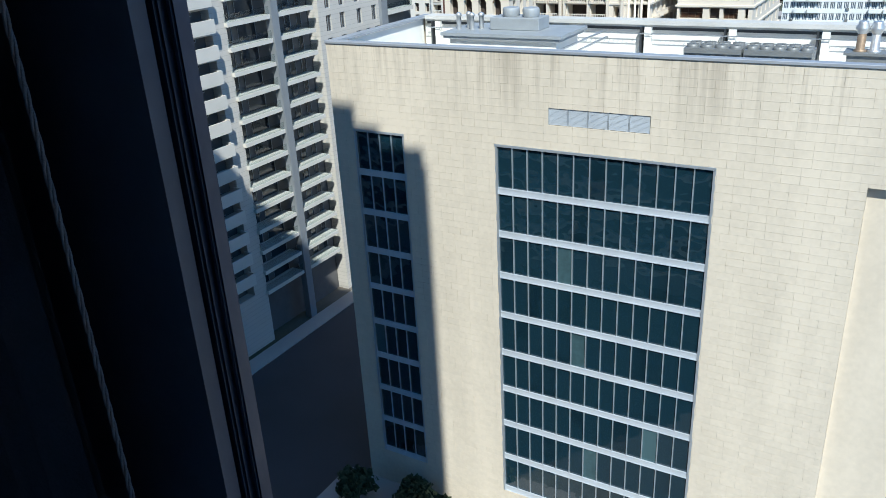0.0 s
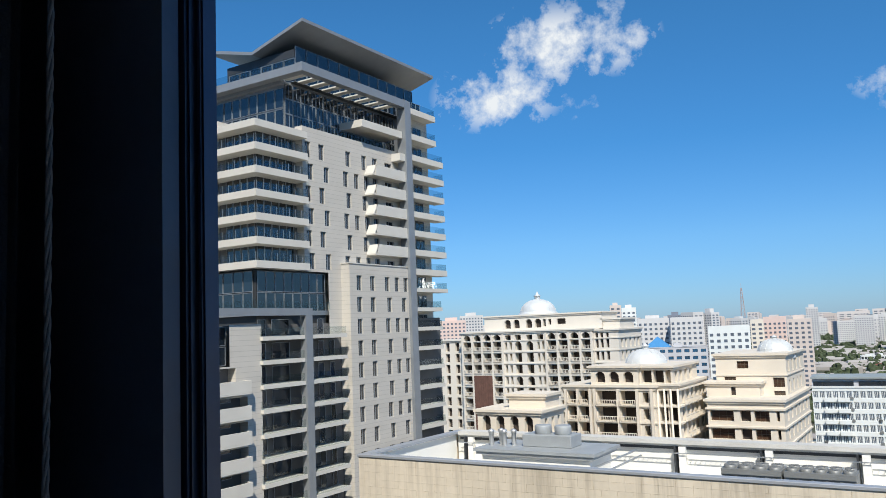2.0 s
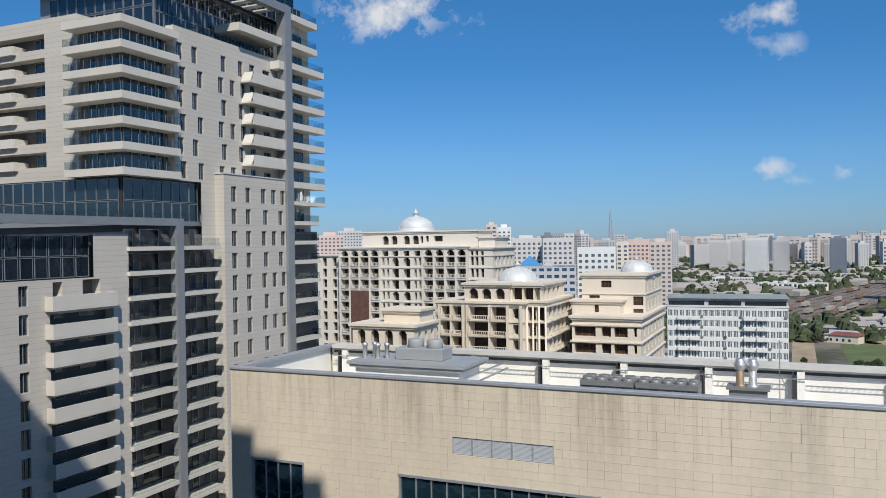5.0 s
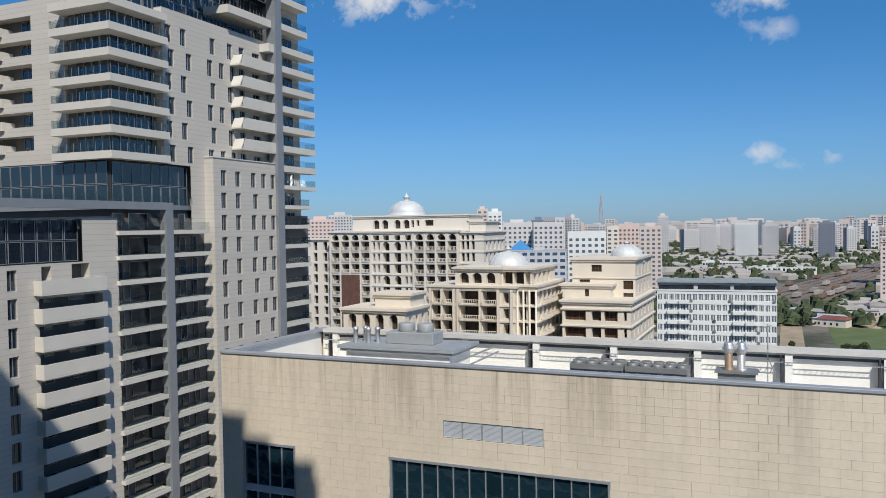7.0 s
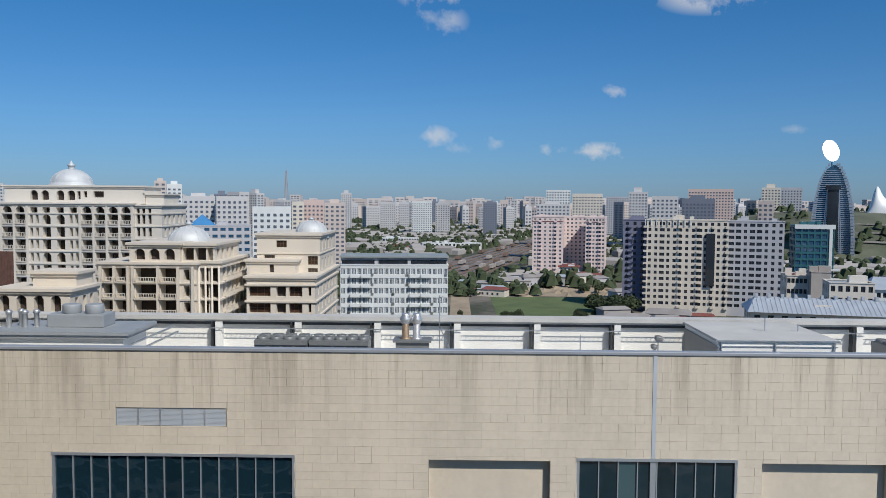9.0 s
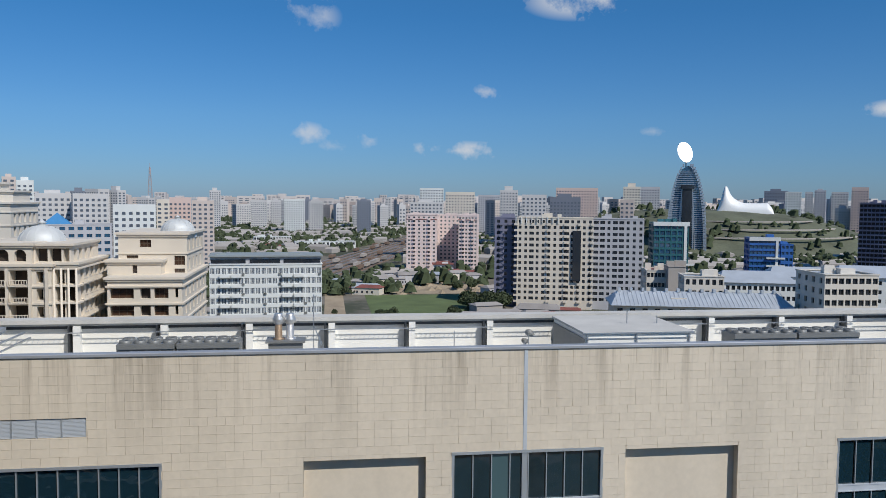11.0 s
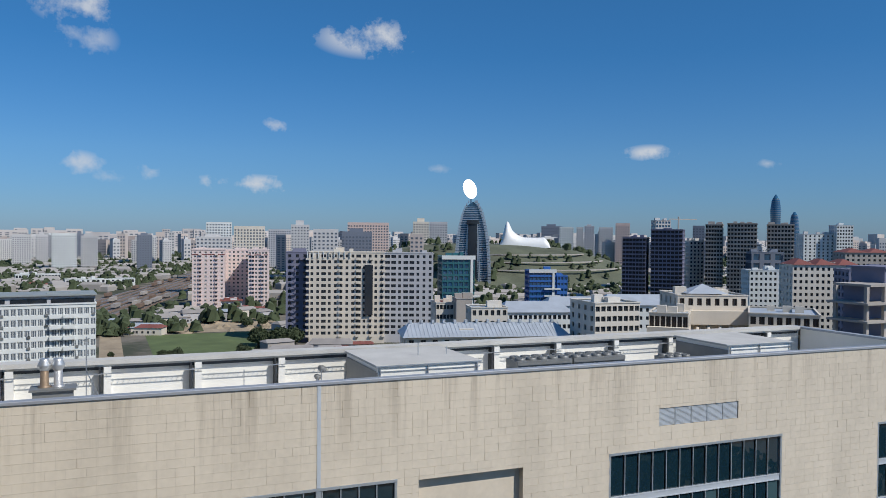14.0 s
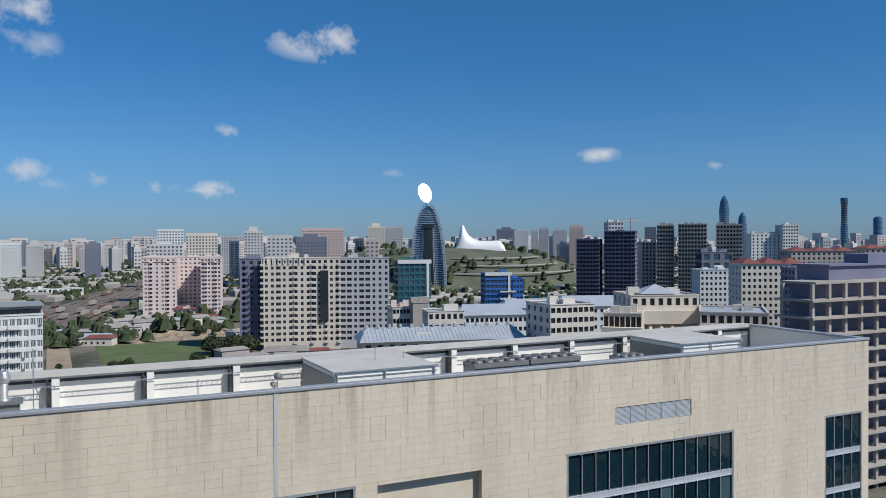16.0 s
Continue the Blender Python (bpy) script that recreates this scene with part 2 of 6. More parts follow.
LEAF = surf("dark dusty foliage", (0.045, 0.058, 0.03), 0.8, var=0.5, scale=0.3, isl=0.5, spec=0.2)
BARK = surf("tree bark", (0.10, 0.075, 0.05), 0.9, var=0.2)
FAR = surf("pale far render", (0.33, 0.345, 0.36), 0.85, var=0.15, scale=0.02, rnd=0.9, col2=(0.56, 0.55, 0.54))
FAR_WARM = surf("warm far render", (0.38, 0.31, 0.29), 0.85, var=0.2, scale=0.02, rnd=0.9, col2=(0.58, 0.50, 0.45))
FAR_PINK = surf("faded pink far render", (0.50, 0.33, 0.30), 0.85, var=0.2, scale=0.02, rnd=0.9, col2=(0.62, 0.48, 0.43))
FAR_DARK = surf("dark far render", (0.16, 0.18, 0.22), 0.6, var=0.15, scale=0.02, rnd=0.9)
FAR_PANE = surf("far window glass", (0.10, 0.12, 0.15), 0.3, var=0.2)
FRAME_BLACK = surf("black window frame", (0.10, 0.12, 0.16), 0.4, 0.3, var=0.15, scale=6)
FRAME_BLUE = surf("dark anodised frame", (0.07, 0.085, 0.13), 0.35, 0.5, var=0.15, scale=6)
CURTAIN = surf("black blackout curtain", (0.05, 0.056, 0.07), 0.9, var=0.3, scale=8, fine=200)
CORD = surf("grey twisted cord", (0.22, 0.2, 0.19), 0.8, var=0.3, scale=60, fine=400)
ROOM_WALL = surf("dim room wall", (0.5, 0.5, 0.52), 0.9, var=0.1)
HOTEL = surf("grey-blue hotel cladding", (0.17, 0.215, 0.26), 0.7, var=0.1, scale=0.2)


def ground_material():
    m = surf("dusty city ground", (0.175, 0.155, 0.125), 0.95, var=0.3, scale=0.03, fine=0.4, bump=0.2)
    nt = m.node_tree
    geo = nt.nodes.new("ShaderNodeNewGeometry")
    n = nt.nodes.new("ShaderNodeTexNoise")
    n.inputs["Scale"].default_value, n.inputs["Detail"].default_value, n.inputs["Roughness"].default_value = 0.012, 8, 0.65
    nt.links.new(geo.outputs["Position"], n.inputs["Vector"])
    r = nt.nodes.new("ShaderNodeValToRGB")
    r.color_ramp.elements[0].position, r.color_ramp.elements[1].position = 0.46, 0.56
    nt.links.new(n.outputs[0], r.inputs[0])
    mx = nt.nodes.new("ShaderNodeMix")
    mx.data_type = "RGBA"
    nt.links.new(r.outputs[0], mx.inputs["Factor"])
    b = nt.nodes["Principled BSDF"]
    nt.links.new(b.inputs["Base Color"].links[0].from_socket, mx.inputs["A"])
    mx.inputs["B"].default_value = (0.055, 0.062, 0.035, 1)
    nt.links.new(mx.outputs["Result"], b.inputs["Base Color"])
    return m


GROUND = ground_material()
GRASS = surf("dry green grass", (0.10, 0.135, 0.05), 0.95, var=0.35, scale=0.08, fine=1.5)
DIRT = surf("rust-brown railway ballast", (0.19, 0.13, 0.095), 0.95, var=0.3, scale=0.06, fine=0.8)
ASPHALT = surf("asphalt", (0.055, 0.055, 0.06), 0.9, var=0.2, scale=0.1)

# ---- building blocks ----
INVERSE = {}
Z = Vector((0, 0, 1))


def thing(name, loc, label, category, group="", yaw=0.0, kind="", flat=True):
    """An Empty at the base; flat: its parts are given in world metres."""
    e = new(name)
    e.matrix_basis = pose(*loc, 0, 0, yaw)
    if flat:
        INVERSE[e.name] = e.matrix_basis.inverted()
    return tagged(e, label, category, group, kind)


def part(name, bm, material, parent=None, label="", kind=""):
    me = bm
    if isinstance(bm, bmesh.types.BMesh):
        me = bpy.data.meshes.new(name)
        bm.to_mesh(me)
        bm.free()
    for m in material if isinstance(material, (list, tuple)) else (material,):
        if len(me.materials) < (len(material) if isinstance(material, (list, tuple)) else 1):
            me.materials.append(m)
    o = new(name, me)
    if parent:
        o.parent = parent
        if parent.name in INVERSE:
            o.matrix_parent_inverse = INVERSE[parent.name]
    return tagged(o, label, kind=kind)


def box(bm, x0, x1, y0, y1, z0, z1, mat=0):
    v = [bm.verts.new((x, y, z)) for z in (z0, z1) for x, y in ((x0, y0), (x1, y0), (x1, y1), (x0, y1))]
    for f in ((3, 2, 1, 0), (4, 5, 6, 7), (0, 1, 5, 4), (1, 2, 6, 5), (2, 3, 7, 6), (3, 0, 4, 7)):
        bm.faces.new([v[i] for i in f]).material_index = mat
    return v


def boxes(*rows):
    bm = bmesh.new()
    for r in rows:
        box(bm, *r)
    return bm


def bar(bm, a, b, w, h=None, mat=0):
    """A square bar from a to b."""
    a, b = Vector(a), Vector(b)
    q = (b - a).to_track_quat("Z", "Y").to_matrix()
    h = h or w
    v = [bm.verts.new(p + q @ Vector((sx * w / 2, sy * h / 2, 0))) for p in (a, b) for sx, sy in ((-1, -1), (1, -1), (1, 1), (-1, 1))]
    for f in ((3, 2, 1, 0), (4, 5, 6, 7), (0, 1, 5, 4), (1, 2, 6, 5), (2, 3, 7, 6), (3, 0, 4, 7)):
        bm.faces.new([v[i] for i in f]).material_index = mat


def turned(bm, cx, cy, profile, n=20, mat=0, cap=True):
    """A turned body: profile of (radius, z)."""
    rings = [[bm.verts.new((cx + r * math.cos(2 * math.pi * i / n), cy + r * math.sin(2 * math.pi * i / n), z)) for i in range(n)] for r, z in profile]
    for a, b in zip(rings, rings[1:]):
        for i in range(n):
            f = bm.faces.new((a[i], a[(i + 1) % n], b[(i + 1) % n], b[i]))
            f.material_index, f.smooth = mat, True
    if cap:
        bm.faces.new(rings[-1]).material_index = mat


def wall(bm, o, U, u0, u1, z0, z1, holes=(), depth=0.3, mat=0, back=None):
    """A wall face along U (it faces U x Z) with openings (ua, ub, za, zb) and their reveals; back: the slot of a closing face."""
    o, U = Vector(o), Vector(U)
    N = U.cross(Z)
    us = sorted({round(v, 3) for v in [u0, u1] + [min(max(h[i], u0), u1) for h in holes for i in (0, 1)]})
    zs = sorted({round(v, 3) for v in [z0, z1] + [min(max(h[i], z0), z1) for h in holes for i in (2, 3)]})
    grid = {}

    def P(u, z, d=0.0):
        k = (round(u, 3), round(z, 3), round(d, 3))
        if k not in grid:
            grid[k] = bm.verts.new(o + U * u + Z * z - N * d)
        return grid[k]

    def inside(u, z):
        return any(h[0] < u < h[1] and h[2] < z < h[3] for h in holes)

    for za, zb in zip(zs, zs[1:]):
        run = None
        for i, (ua, ub) in enumerate(zip(us, us[1:])):
            if inside((ua + ub) / 2, (za + zb) / 2):
                continue
            bm.faces.new((P(ua, za), P(ub, za), P(ub, zb), P(ua, zb))).material_index = mat
    for ua, ub, za, zb in holes:
        c = [(ua, za), (ub, za), (ub, zb), (ua, zb)]
        for (a, b), (p, q) in zip(c, c[1:] + c[:1]):
            f = [bm.verts.new(o + U * s + Z * t - N * d) for s, t, d in ((a, b, 0), (p, q, 0), (p, q, depth), (a, b, depth))]
            bm.faces.new(f).material_index = mat
        if back is not None:
            bm.faces.new([bm.verts.new(o + U * s + Z * t - N * depth) for s, t in c]).material_index = back


SHARED = {}


def window_mesh(w, h, nx=2, nz=1, f=0.07, pane_back=0.06):
    """Frame and pane of a window, from its lower corner; x along the wall, y inwards."""
    key = (round(w, 2), round(h, 2), nx, nz, f)
    if key not in SHARED:
        cells = [(f + (w - f) * i / nx, (w - f) * (i + 1) / nx, f + (h - f) * k / nz, (h - f) * (k + 1) / nz) for i in range(nx) for k in range(nz)]
        bm = bmesh.new()
        wall(bm, (0, 0, 0), (1, 0, 0), 0, w, 0, h, cells, 0.08)
        bmesh.ops.remove_doubles(bm, verts=bm.verts[:], dist=0.0005)
        a = bpy.data.meshes.new("window")
        bm.to_mesh(a)
        bm.free()
        bm = bmesh.new()
        box(bm, f / 2, w - f / 2, pane_back, pane_back + 0.02, f / 2, h - f / 2)
        b = bpy.data.meshes.new("pane")
        bm.to_mesh(b)
        bm.free()
        SHARED[key] = (a, b)
    return SHARED[key]


def put_windows(parent, o, U, holes, frame_mat, glass_mat, depth=0.25, nx=2, nz=1, f=0.07, name="window", joined=False):
    """One window, with its pane, in each opening."""
    o, U = Vector(o), Vector(U)
    N = U.cross(Z)
    rot = Matrix((U, -N, Z)).transposed().to_4x4()
    for ua, ub, za, zb in holes:
        a, b = window_mesh(ub - ua, zb - za, nx, nz, f)
        if joined:
            key = (a.name, b.name, frame_mat.name, glass_mat.name)
            if key not in SHARED:
                w_, h_ = ub - ua, zb - za
                cells = [(f + (w_ - f) * i / nx, (w_ - f) * (i + 1) / nx, f, h_ - f) for i in range(nx)]
                q = bmesh.new()
                wall(q, (0, 0, 0), (1, 0, 0), 0, w_, 0, h_, cells, 0.07, 0, 1)
                bmesh.ops.remove_doubles(q, verts=q.verts[:], dist=0.0005)
                SHARED[key] = bpy.data.meshes.new("window")
                q.to_mesh(SHARED[key])
                q.free()
            w = part(name, SHARED[key], [frame_mat, glass_mat], parent)
            w.matrix_basis = Matrix.Translation(o + U * ua + Z * za - N * (depth - 0.1)) @ rot
            continue
        if frame_mat.name not in a.name:
            k2 = (a.name, frame_mat.name, glass_mat.name)
            if k2 not in SHARED:
                SHARED[k2] = (a.copy(), b.copy())
            a, b = SHARED[k2]
        w = part(name, a, frame_mat, parent)
        w.matrix_basis = Matrix.Translation(o + U * ua + Z * za - N * (depth - 0.1)) @ rot
        part("pane", b, glass_mat, w)


def grid(us, w, tops, h):
    return [(u, u + w, t - h, t) for t in tops for u in us]


def steps(a, b, n):
    return [a + (b - a) * i / max(1, n - 1) for i in range(n)]

# ---- ground ----
bm = bmesh.new()
box(bm, -4800, 4800, -1500, 4800, G - 2, G)
tagged(part("ground", bm, GROUND), "dusty brown city ground with scrub reaching the horizon", "ground", kind="structure")
bm = boxes((-69, -43, -30, 300, G, G + 0.004), (-43, 90, 14, 44, G, G + 0.005))
tagged(part("road", bm, ASPHALT), "dark asphalt street round the office block", "road", kind="structure")
bm = boxes((-45, 76, 46, 52, G, G + 0.16), (-69.6, -67, -30, 120, G, G + 0.15))
tagged(part("pavement", bm, CONCRETE), "grey concrete pavement with a raised kerb", "pavement", kind="structure")

# ---- the hotel with the room that the camera stands in ----
hotel = thing("hotel_building", (-30, -12, G), "grey-beige hotel tower that shades the street", "building")
bm = boxes((-112, -9, -24, 0.9, G, 104.2), (-9, -4, -24, 0.9, G, 100), (-4, -1.7, -24, 0.9, G, 98.3), (2.45, 2.75, -24, 0.9, G, 95.5), (-1.7, 2.45, -24, -3.6, G, 96.8),
           (-1.7, 2.45, -3.6, 0.9, G, 48.6), (-1.7, 2.45, -3.6, 0.9, 51.6, 96.8))
part("wall", bm, HOTEL, hotel)
for k in range(26):
    z = G + 4 + 3.6 * k
    part("balcony", boxes((-110, -4 - (k % 3), 0.91, 2.2, z, z + 0.9)), TOWER_SLAB, hotel)
    part("window_band", boxes((-110, -3.5, 0.905, 1.0, z + 1.2, z + 3.2)), DARK_GLASS, hotel)
tagged(part("floor", boxes((-1.69, 2.44, -3.59, 0.6, 48.6, 48.64)), ROOM_WALL), "dark carpeted room floor", "floor", kind="structure")
tagged(part("ceiling", boxes((-1.69, 2.44, -3.59, 0.6, 51.55, 51.59)), ROOM_WALL), "dim room ceiling", "ceiling", kind="structure")
tagged(part("wall_back", boxes((-1.69, 2.44, -3.59, -3.5, 48.65, 51.54)), ROOM_WALL), "dim room wall", "wall", kind="structure")
tagged(part("wall_side", boxes((-1.69, -1.6, -3.49, 0.6, 48.65, 51.54)), ROOM_WALL), "dim room wall", "wall", kind="structure")
tagged(part("wall_right", boxes((2.35, 2.44, -3.49, 0.6, 48.65, 51.54)), ROOM_WALL), "dim room wall", "wall", kind="structure")

win = thing("window_1", (-0.9, 0.72, 48.64), "tall hotel window in a black metal frame", "window", kind="structure")
bm = boxes((-0.845, -0.812, 0.655, 0.70, 48.66, 51.5))
bmesh.ops.bevel(bm, geom=bm.edges[:], offset=0.004, segments=2, affect="EDGES")
part("window_frame", bm, FRAME_BLUE, win, "dark anodised window jamb")
bm = boxes((-0.8115, -0.80, 0.668, 0.695, 48.66, 51.5))
bmesh.ops.bevel(bm, geom=bm.edges[:], offset=0.003, segments=2, affect="EDGES")
part("glazing_bead", bm, FRAME_BLUE, win)
part("window_frame", boxes((2.2, 2.34, 0.6, 0.72, 48.66, 51.5)), FRAME_BLUE, win)
part("window_sill", boxes((-0.8, 2.2, 0.62, 0.72, 48.65, 48.85)), FRAME_BLACK, win)
part("window_head", boxes((-0.8, 2.2, 0.62, 0.72, 51.4, 51.5)), FRAME_BLACK, win)
tagged(part("wall_panel", boxes((-1.6, -0.822, 0.625, 0.65, 48.65, 51.54), (-1.6, -0.85, 0.66, 0.72, 48.65, 51.54)), FRAME_BLACK), "black wall panel beside the window", "wall", kind="structure")
bm = bmesh.new()
n, zlo, zhi = 36, 48.75, 51.5
top = [(-1.58 + 0.62 * i / n, 0.50 + 0.012 * math.sin(i * 1.1) + 0.006 * math.sin(i * 2.7)) for i in range(n + 1)]
for z in (zlo, zhi):
    for d in (0, 0.012):
        for x, y in top:
            bm.verts.new((x, y + d, z))
bm.verts.ensure_lookup_table()
k = n + 1
for i in range(n):
    for a, b in ((0, 2), (3, 1)):
        bm.faces.new([bm.verts[j] for j in (a * k + i, a * k + i + 1, b * k + i + 1, b * k + i)]).smooth = True
part_ = part("blackout_curtain", bm, CURTAIN)
tagged(part_, "black blackout curtain drawn to the side of the window", "curtain")
bm = bmesh.new()
for s in range(3):
    prev = None
    for i in range(421):
        a = 2 * math.pi * (i / 14 + s / 3)
        p = Vector((-0.905 + 0.0022 * math.cos(a), 0.53 + 0.0022 * math.sin(a), 48.9 + i * 0.0061))
        ring = [bm.verts.new(p + Vector((0.0026 * math.cos(t), 0.0026 * math.sin(t), 0))) for t in (0, 1.57, 3.14, 4.71)]
        if prev:
            for j in range(4):
                bm.faces.new((prev[j], prev[(j + 1) % 4], ring[(j + 1) % 4], ring[j])).smooth = True
        prev = ring
tagged(part("blind_cord", bm, CORD), "thin grey twisted blind cord hanging by the window", "cord")

# ---- office block with stone front ----
X0, X1, YF, YB, TOP = -42.05, 72.9, 52.0, 67.6, 39.92
mall = thing("office_block", (15, 60, G), "beige stone-clad office block with glazed window bays", "building")
BAYS = [(-40.05, -35.1, 4), (-26.8, -10.5, 13), (8.4, 18.95, 8), (36.7, 54.65, 13), (66.6, 71.9, 4)]
ZTOP, ZLOW, STOREY = 32.95, 0.0, 3.62
bays = [(a, b, ZLOW, ZTOP) for a, b, n in BAYS]
niches = [(-1.5, 6.6, ZLOW, 32.75), (20.6, 28.97, ZLOW, 32.75)]
vents = [(-22.45, -15.0, 34.83, 36.07), (41.45, 49.7, 34.75, 36.2)]
bm = bmesh.new()
wall(bm, (0, YF + 0.03, 0), (1, 0, 0), X0, X1, G, TOP, bays + vents + niches, 0.35, 0)
part("wall", bm, STONE_DARK, mall)
# the blind niches are a second, deeper skin
bm = bmesh.new()
wall(bm, (X1 - 0.01, 0, 0), (0, 1, 0), YF + 0.03, YB, G, TOP, [], 0.3, 0)
wall(bm, (X0, 0, 0), (0, -1, 0), -YB, -YF - 0.03, G, TOP, [], 0.3, 0)
wall(bm, (0, YB, 0), (-1, 0, 0), -X1, -X0, G, TOP, [], 0.3, 0)
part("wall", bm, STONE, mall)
part("roof", boxes((X0 + 0.3, X1 - 0.3, YF + 0.45, YB - 0.4, 36.8, 37.0)), ROOF_GREY, mall)
part("parapet", boxes((X0 + 0.02, X1 - 0.02, YF + 0.4, YF + 0.55, 37, TOP)), WHITE_WALL, mall)
part("parapet", boxes((X0 + 0.02, X0 + 0.4, YF + 0.56, YB - 1.0, 37, TOP)), WHITE_WALL, mall)
part("parapet", boxes((X1 - 0.4, X1 - 0.02, YF + 0.56, YB - 1.0, 37, TOP)), WHITE_WALL, mall)
part("parapet", boxes((X0 + 0.41, X1 - 0.41, YB - 0.7, YB - 0.3, 37, 39.84)), WHITE_WALL, mall, "white rendered rear parapet")
bm = boxes((X0 - 0.08, X1 + 0.08, YF - 0.1, YF + 0.62, TOP, TOP + 0.22))
bmesh.ops.bevel(bm, geom=bm.edges[:], offset=0.03, segments=1, affect="EDGES")
part("coping", bm, CAP, mall, "grey-blue metal coping")
part("coping", boxes((X0 - 0.08, X0 + 0.75, YF + 0.63, YB + 0.1, TOP, TOP + 0.22)), CAP, mall)
part("coping", boxes((X1 - 0.75, X1 + 0.08, YF + 0.63, YB + 0.1, TOP, TOP + 0.22)), CAP, mall)
bm = boxes((X0 + 0.76, X1 - 0.76, YB - 1.3, YB + 0.1, 39.85, 40.2), (X0 + 0.76, X1 - 0.76, YB - 1.1, YB - 0.71, 39.66, 39.845))
part("rear_coping", bm, ROOF_GREY, mall, "wide light grey rear coping")
bm = boxes((X0 + 0.76, X1 - 0.76, YB - 0.9, YB - 0.705, 39.4, 39.655))
part("gutter", bm, DARK_METAL, mall)
bm = bmesh.new()
for y in (YB - 1.5, YB - 1.2):
    box(bm, X0 + 1, X1 - 1, y, y + 0.03, 39.12, 39.2)
for i in range(280):
    x = X0 + 1.2 + i * 0.4
    box(bm, x, x + 0.05, YB - 1.47, YB - 1.2, 39.14, 39.18)
part("cable_tray", bm, STEEL, mall, "galvanised ladder cable tray")
for i in range(17):
    x = -40.2 + 6.72 * i
    part("post", boxes((x, x + 0.55, YB - 1.3, YB - 0.705, 37.0, 39.655)), WHITE_WALL, mall)
    part("rib", boxes((x - 0.35, x - 0.22, YB - 1.45, YB - 0.705, 37.0, 39.655)), DARK_METAL, mall)
part("joint_strip", boxes((13.27, 13.53, YF - 0.03, YF + 0.02, 33.0, TOP)), SPANDREL, mall, "pale blue-grey expansion joint strip")
# window bays
for a, b, n in BAYS:
    bay = part("window_bay", boxes((a - 0.05, a + 0.14, YF + 0.0, YF + 0.3, ZLOW, ZTOP), (b - 0.14, b + 0.05, YF + 0.0, YF + 0.3, ZLOW, ZTOP),
                                   (a - 0.05, b + 0.05, YF - 0.04, YF + 0.3, ZTOP - 0.16, ZTOP + 0.04)), ALU, mall, "aluminium-framed strip of teal glass")
    for r in range(9):
        zt = ZTOP - 0.16 if r == 0 else 29.5 - STOREY * (r - 1) - 0.52
        zb = 29.5 - STOREY * r
        part("spandrel", boxes((a + 0.14, b - 0.14, YF + 0.06, YF + 0.28, zb - 0.52, zb), (a + 0.14, b - 0.14, YF + 0.03, YF + 0.1, zb - 0.08, zb + 0.02), (a + 0.14, b - 0.14, YF + 0.03, YF + 0.1, zb - 0.54, zb - 0.46)), SPANDREL, bay)
        pitch = (b - a - 0.28) / n
        for i in range(n):
            u = a + 0.14 + pitch * i
            pale = random.random() < 0.035
            p = part("pane", SHARED.setdefault(("p", n, r > 0, pale), bpy.data.meshes.new("pane")), BLIND if pale else MALL_GLASS, bay)
            if not p.data.vertices:
                q = boxes((0, pitch - 0.004, 0, 0.02, 0, zt - zb))
                q.to_mesh(p.data)
                q.free()
            p.matrix_basis = pose(u, YF + 0.17, zb, 0, 0, random.uniform(-0.35, 0.35))
        bm = bmesh.new()
        for i in range(1, n):
            u = a + 0.14 + pitch * i
            box(bm, u - 0.035, u + 0.035, YF + 0.05, YF + 0.165, zb, zt)
        if 8 < a < 9:
            box(bm, 13.22, 13.6, YF + 0.02, YF + 0.166, zb, zt)
        part("mullions", bm, ALU, bay, kind="stuff")
for a, b, za, zb in vents:
    v = part("louvre_vent", boxes((a, b, YF + 0.25, YF + 0.3, za, zb)), PLANT_GREY, mall, "pale grey metal louvre vent")
    for i in range(5):
        w = (b - a) / 5
        bm = bmesh.new()
        for s in range(14):
            z = za + 0.03 + s * (zb - za - 0.06) / 14
            box(bm, a + w * i + 0.05, a + w * (i + 1) - 0.05, YF + 0.07, YF + 0.12, z, z + 0.074)
        part("slats", bm, SPANDREL, v, kind="stuff")
        part("frame", boxes((a + w * i - 0.03, a + w * i + 0.04, YF + 0.04, YF + 0.2, za, zb)), ALU, v)
for a, b, za, zb in niches:
    bm = bmesh.new()
    wall(bm, (0, YF + 0.002, 0), (1, 0, 0), a + 0.002, b - 0.002, za, zb, [(a + 0.002, b - 0.002, za, zb)], 0.62, 0, 0)
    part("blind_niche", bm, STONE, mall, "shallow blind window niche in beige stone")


def unit_fan(bm, cx, cy, z, r):
    turned(bm, cx, cy, [(r, z), (r, z + 0.22), (r * 0.93, z + 0.22), (r * 0.9, z + 0.05)], 18, 0, True)
    for k in range(6):
        a = k * math.pi / 6
        bar(bm, (cx - r * math.cos(a), cy - r * math.sin(a), z + 0.2), (cx + r * math.cos(a), cy + r * math.sin(a), z + 0.2), 0.03)


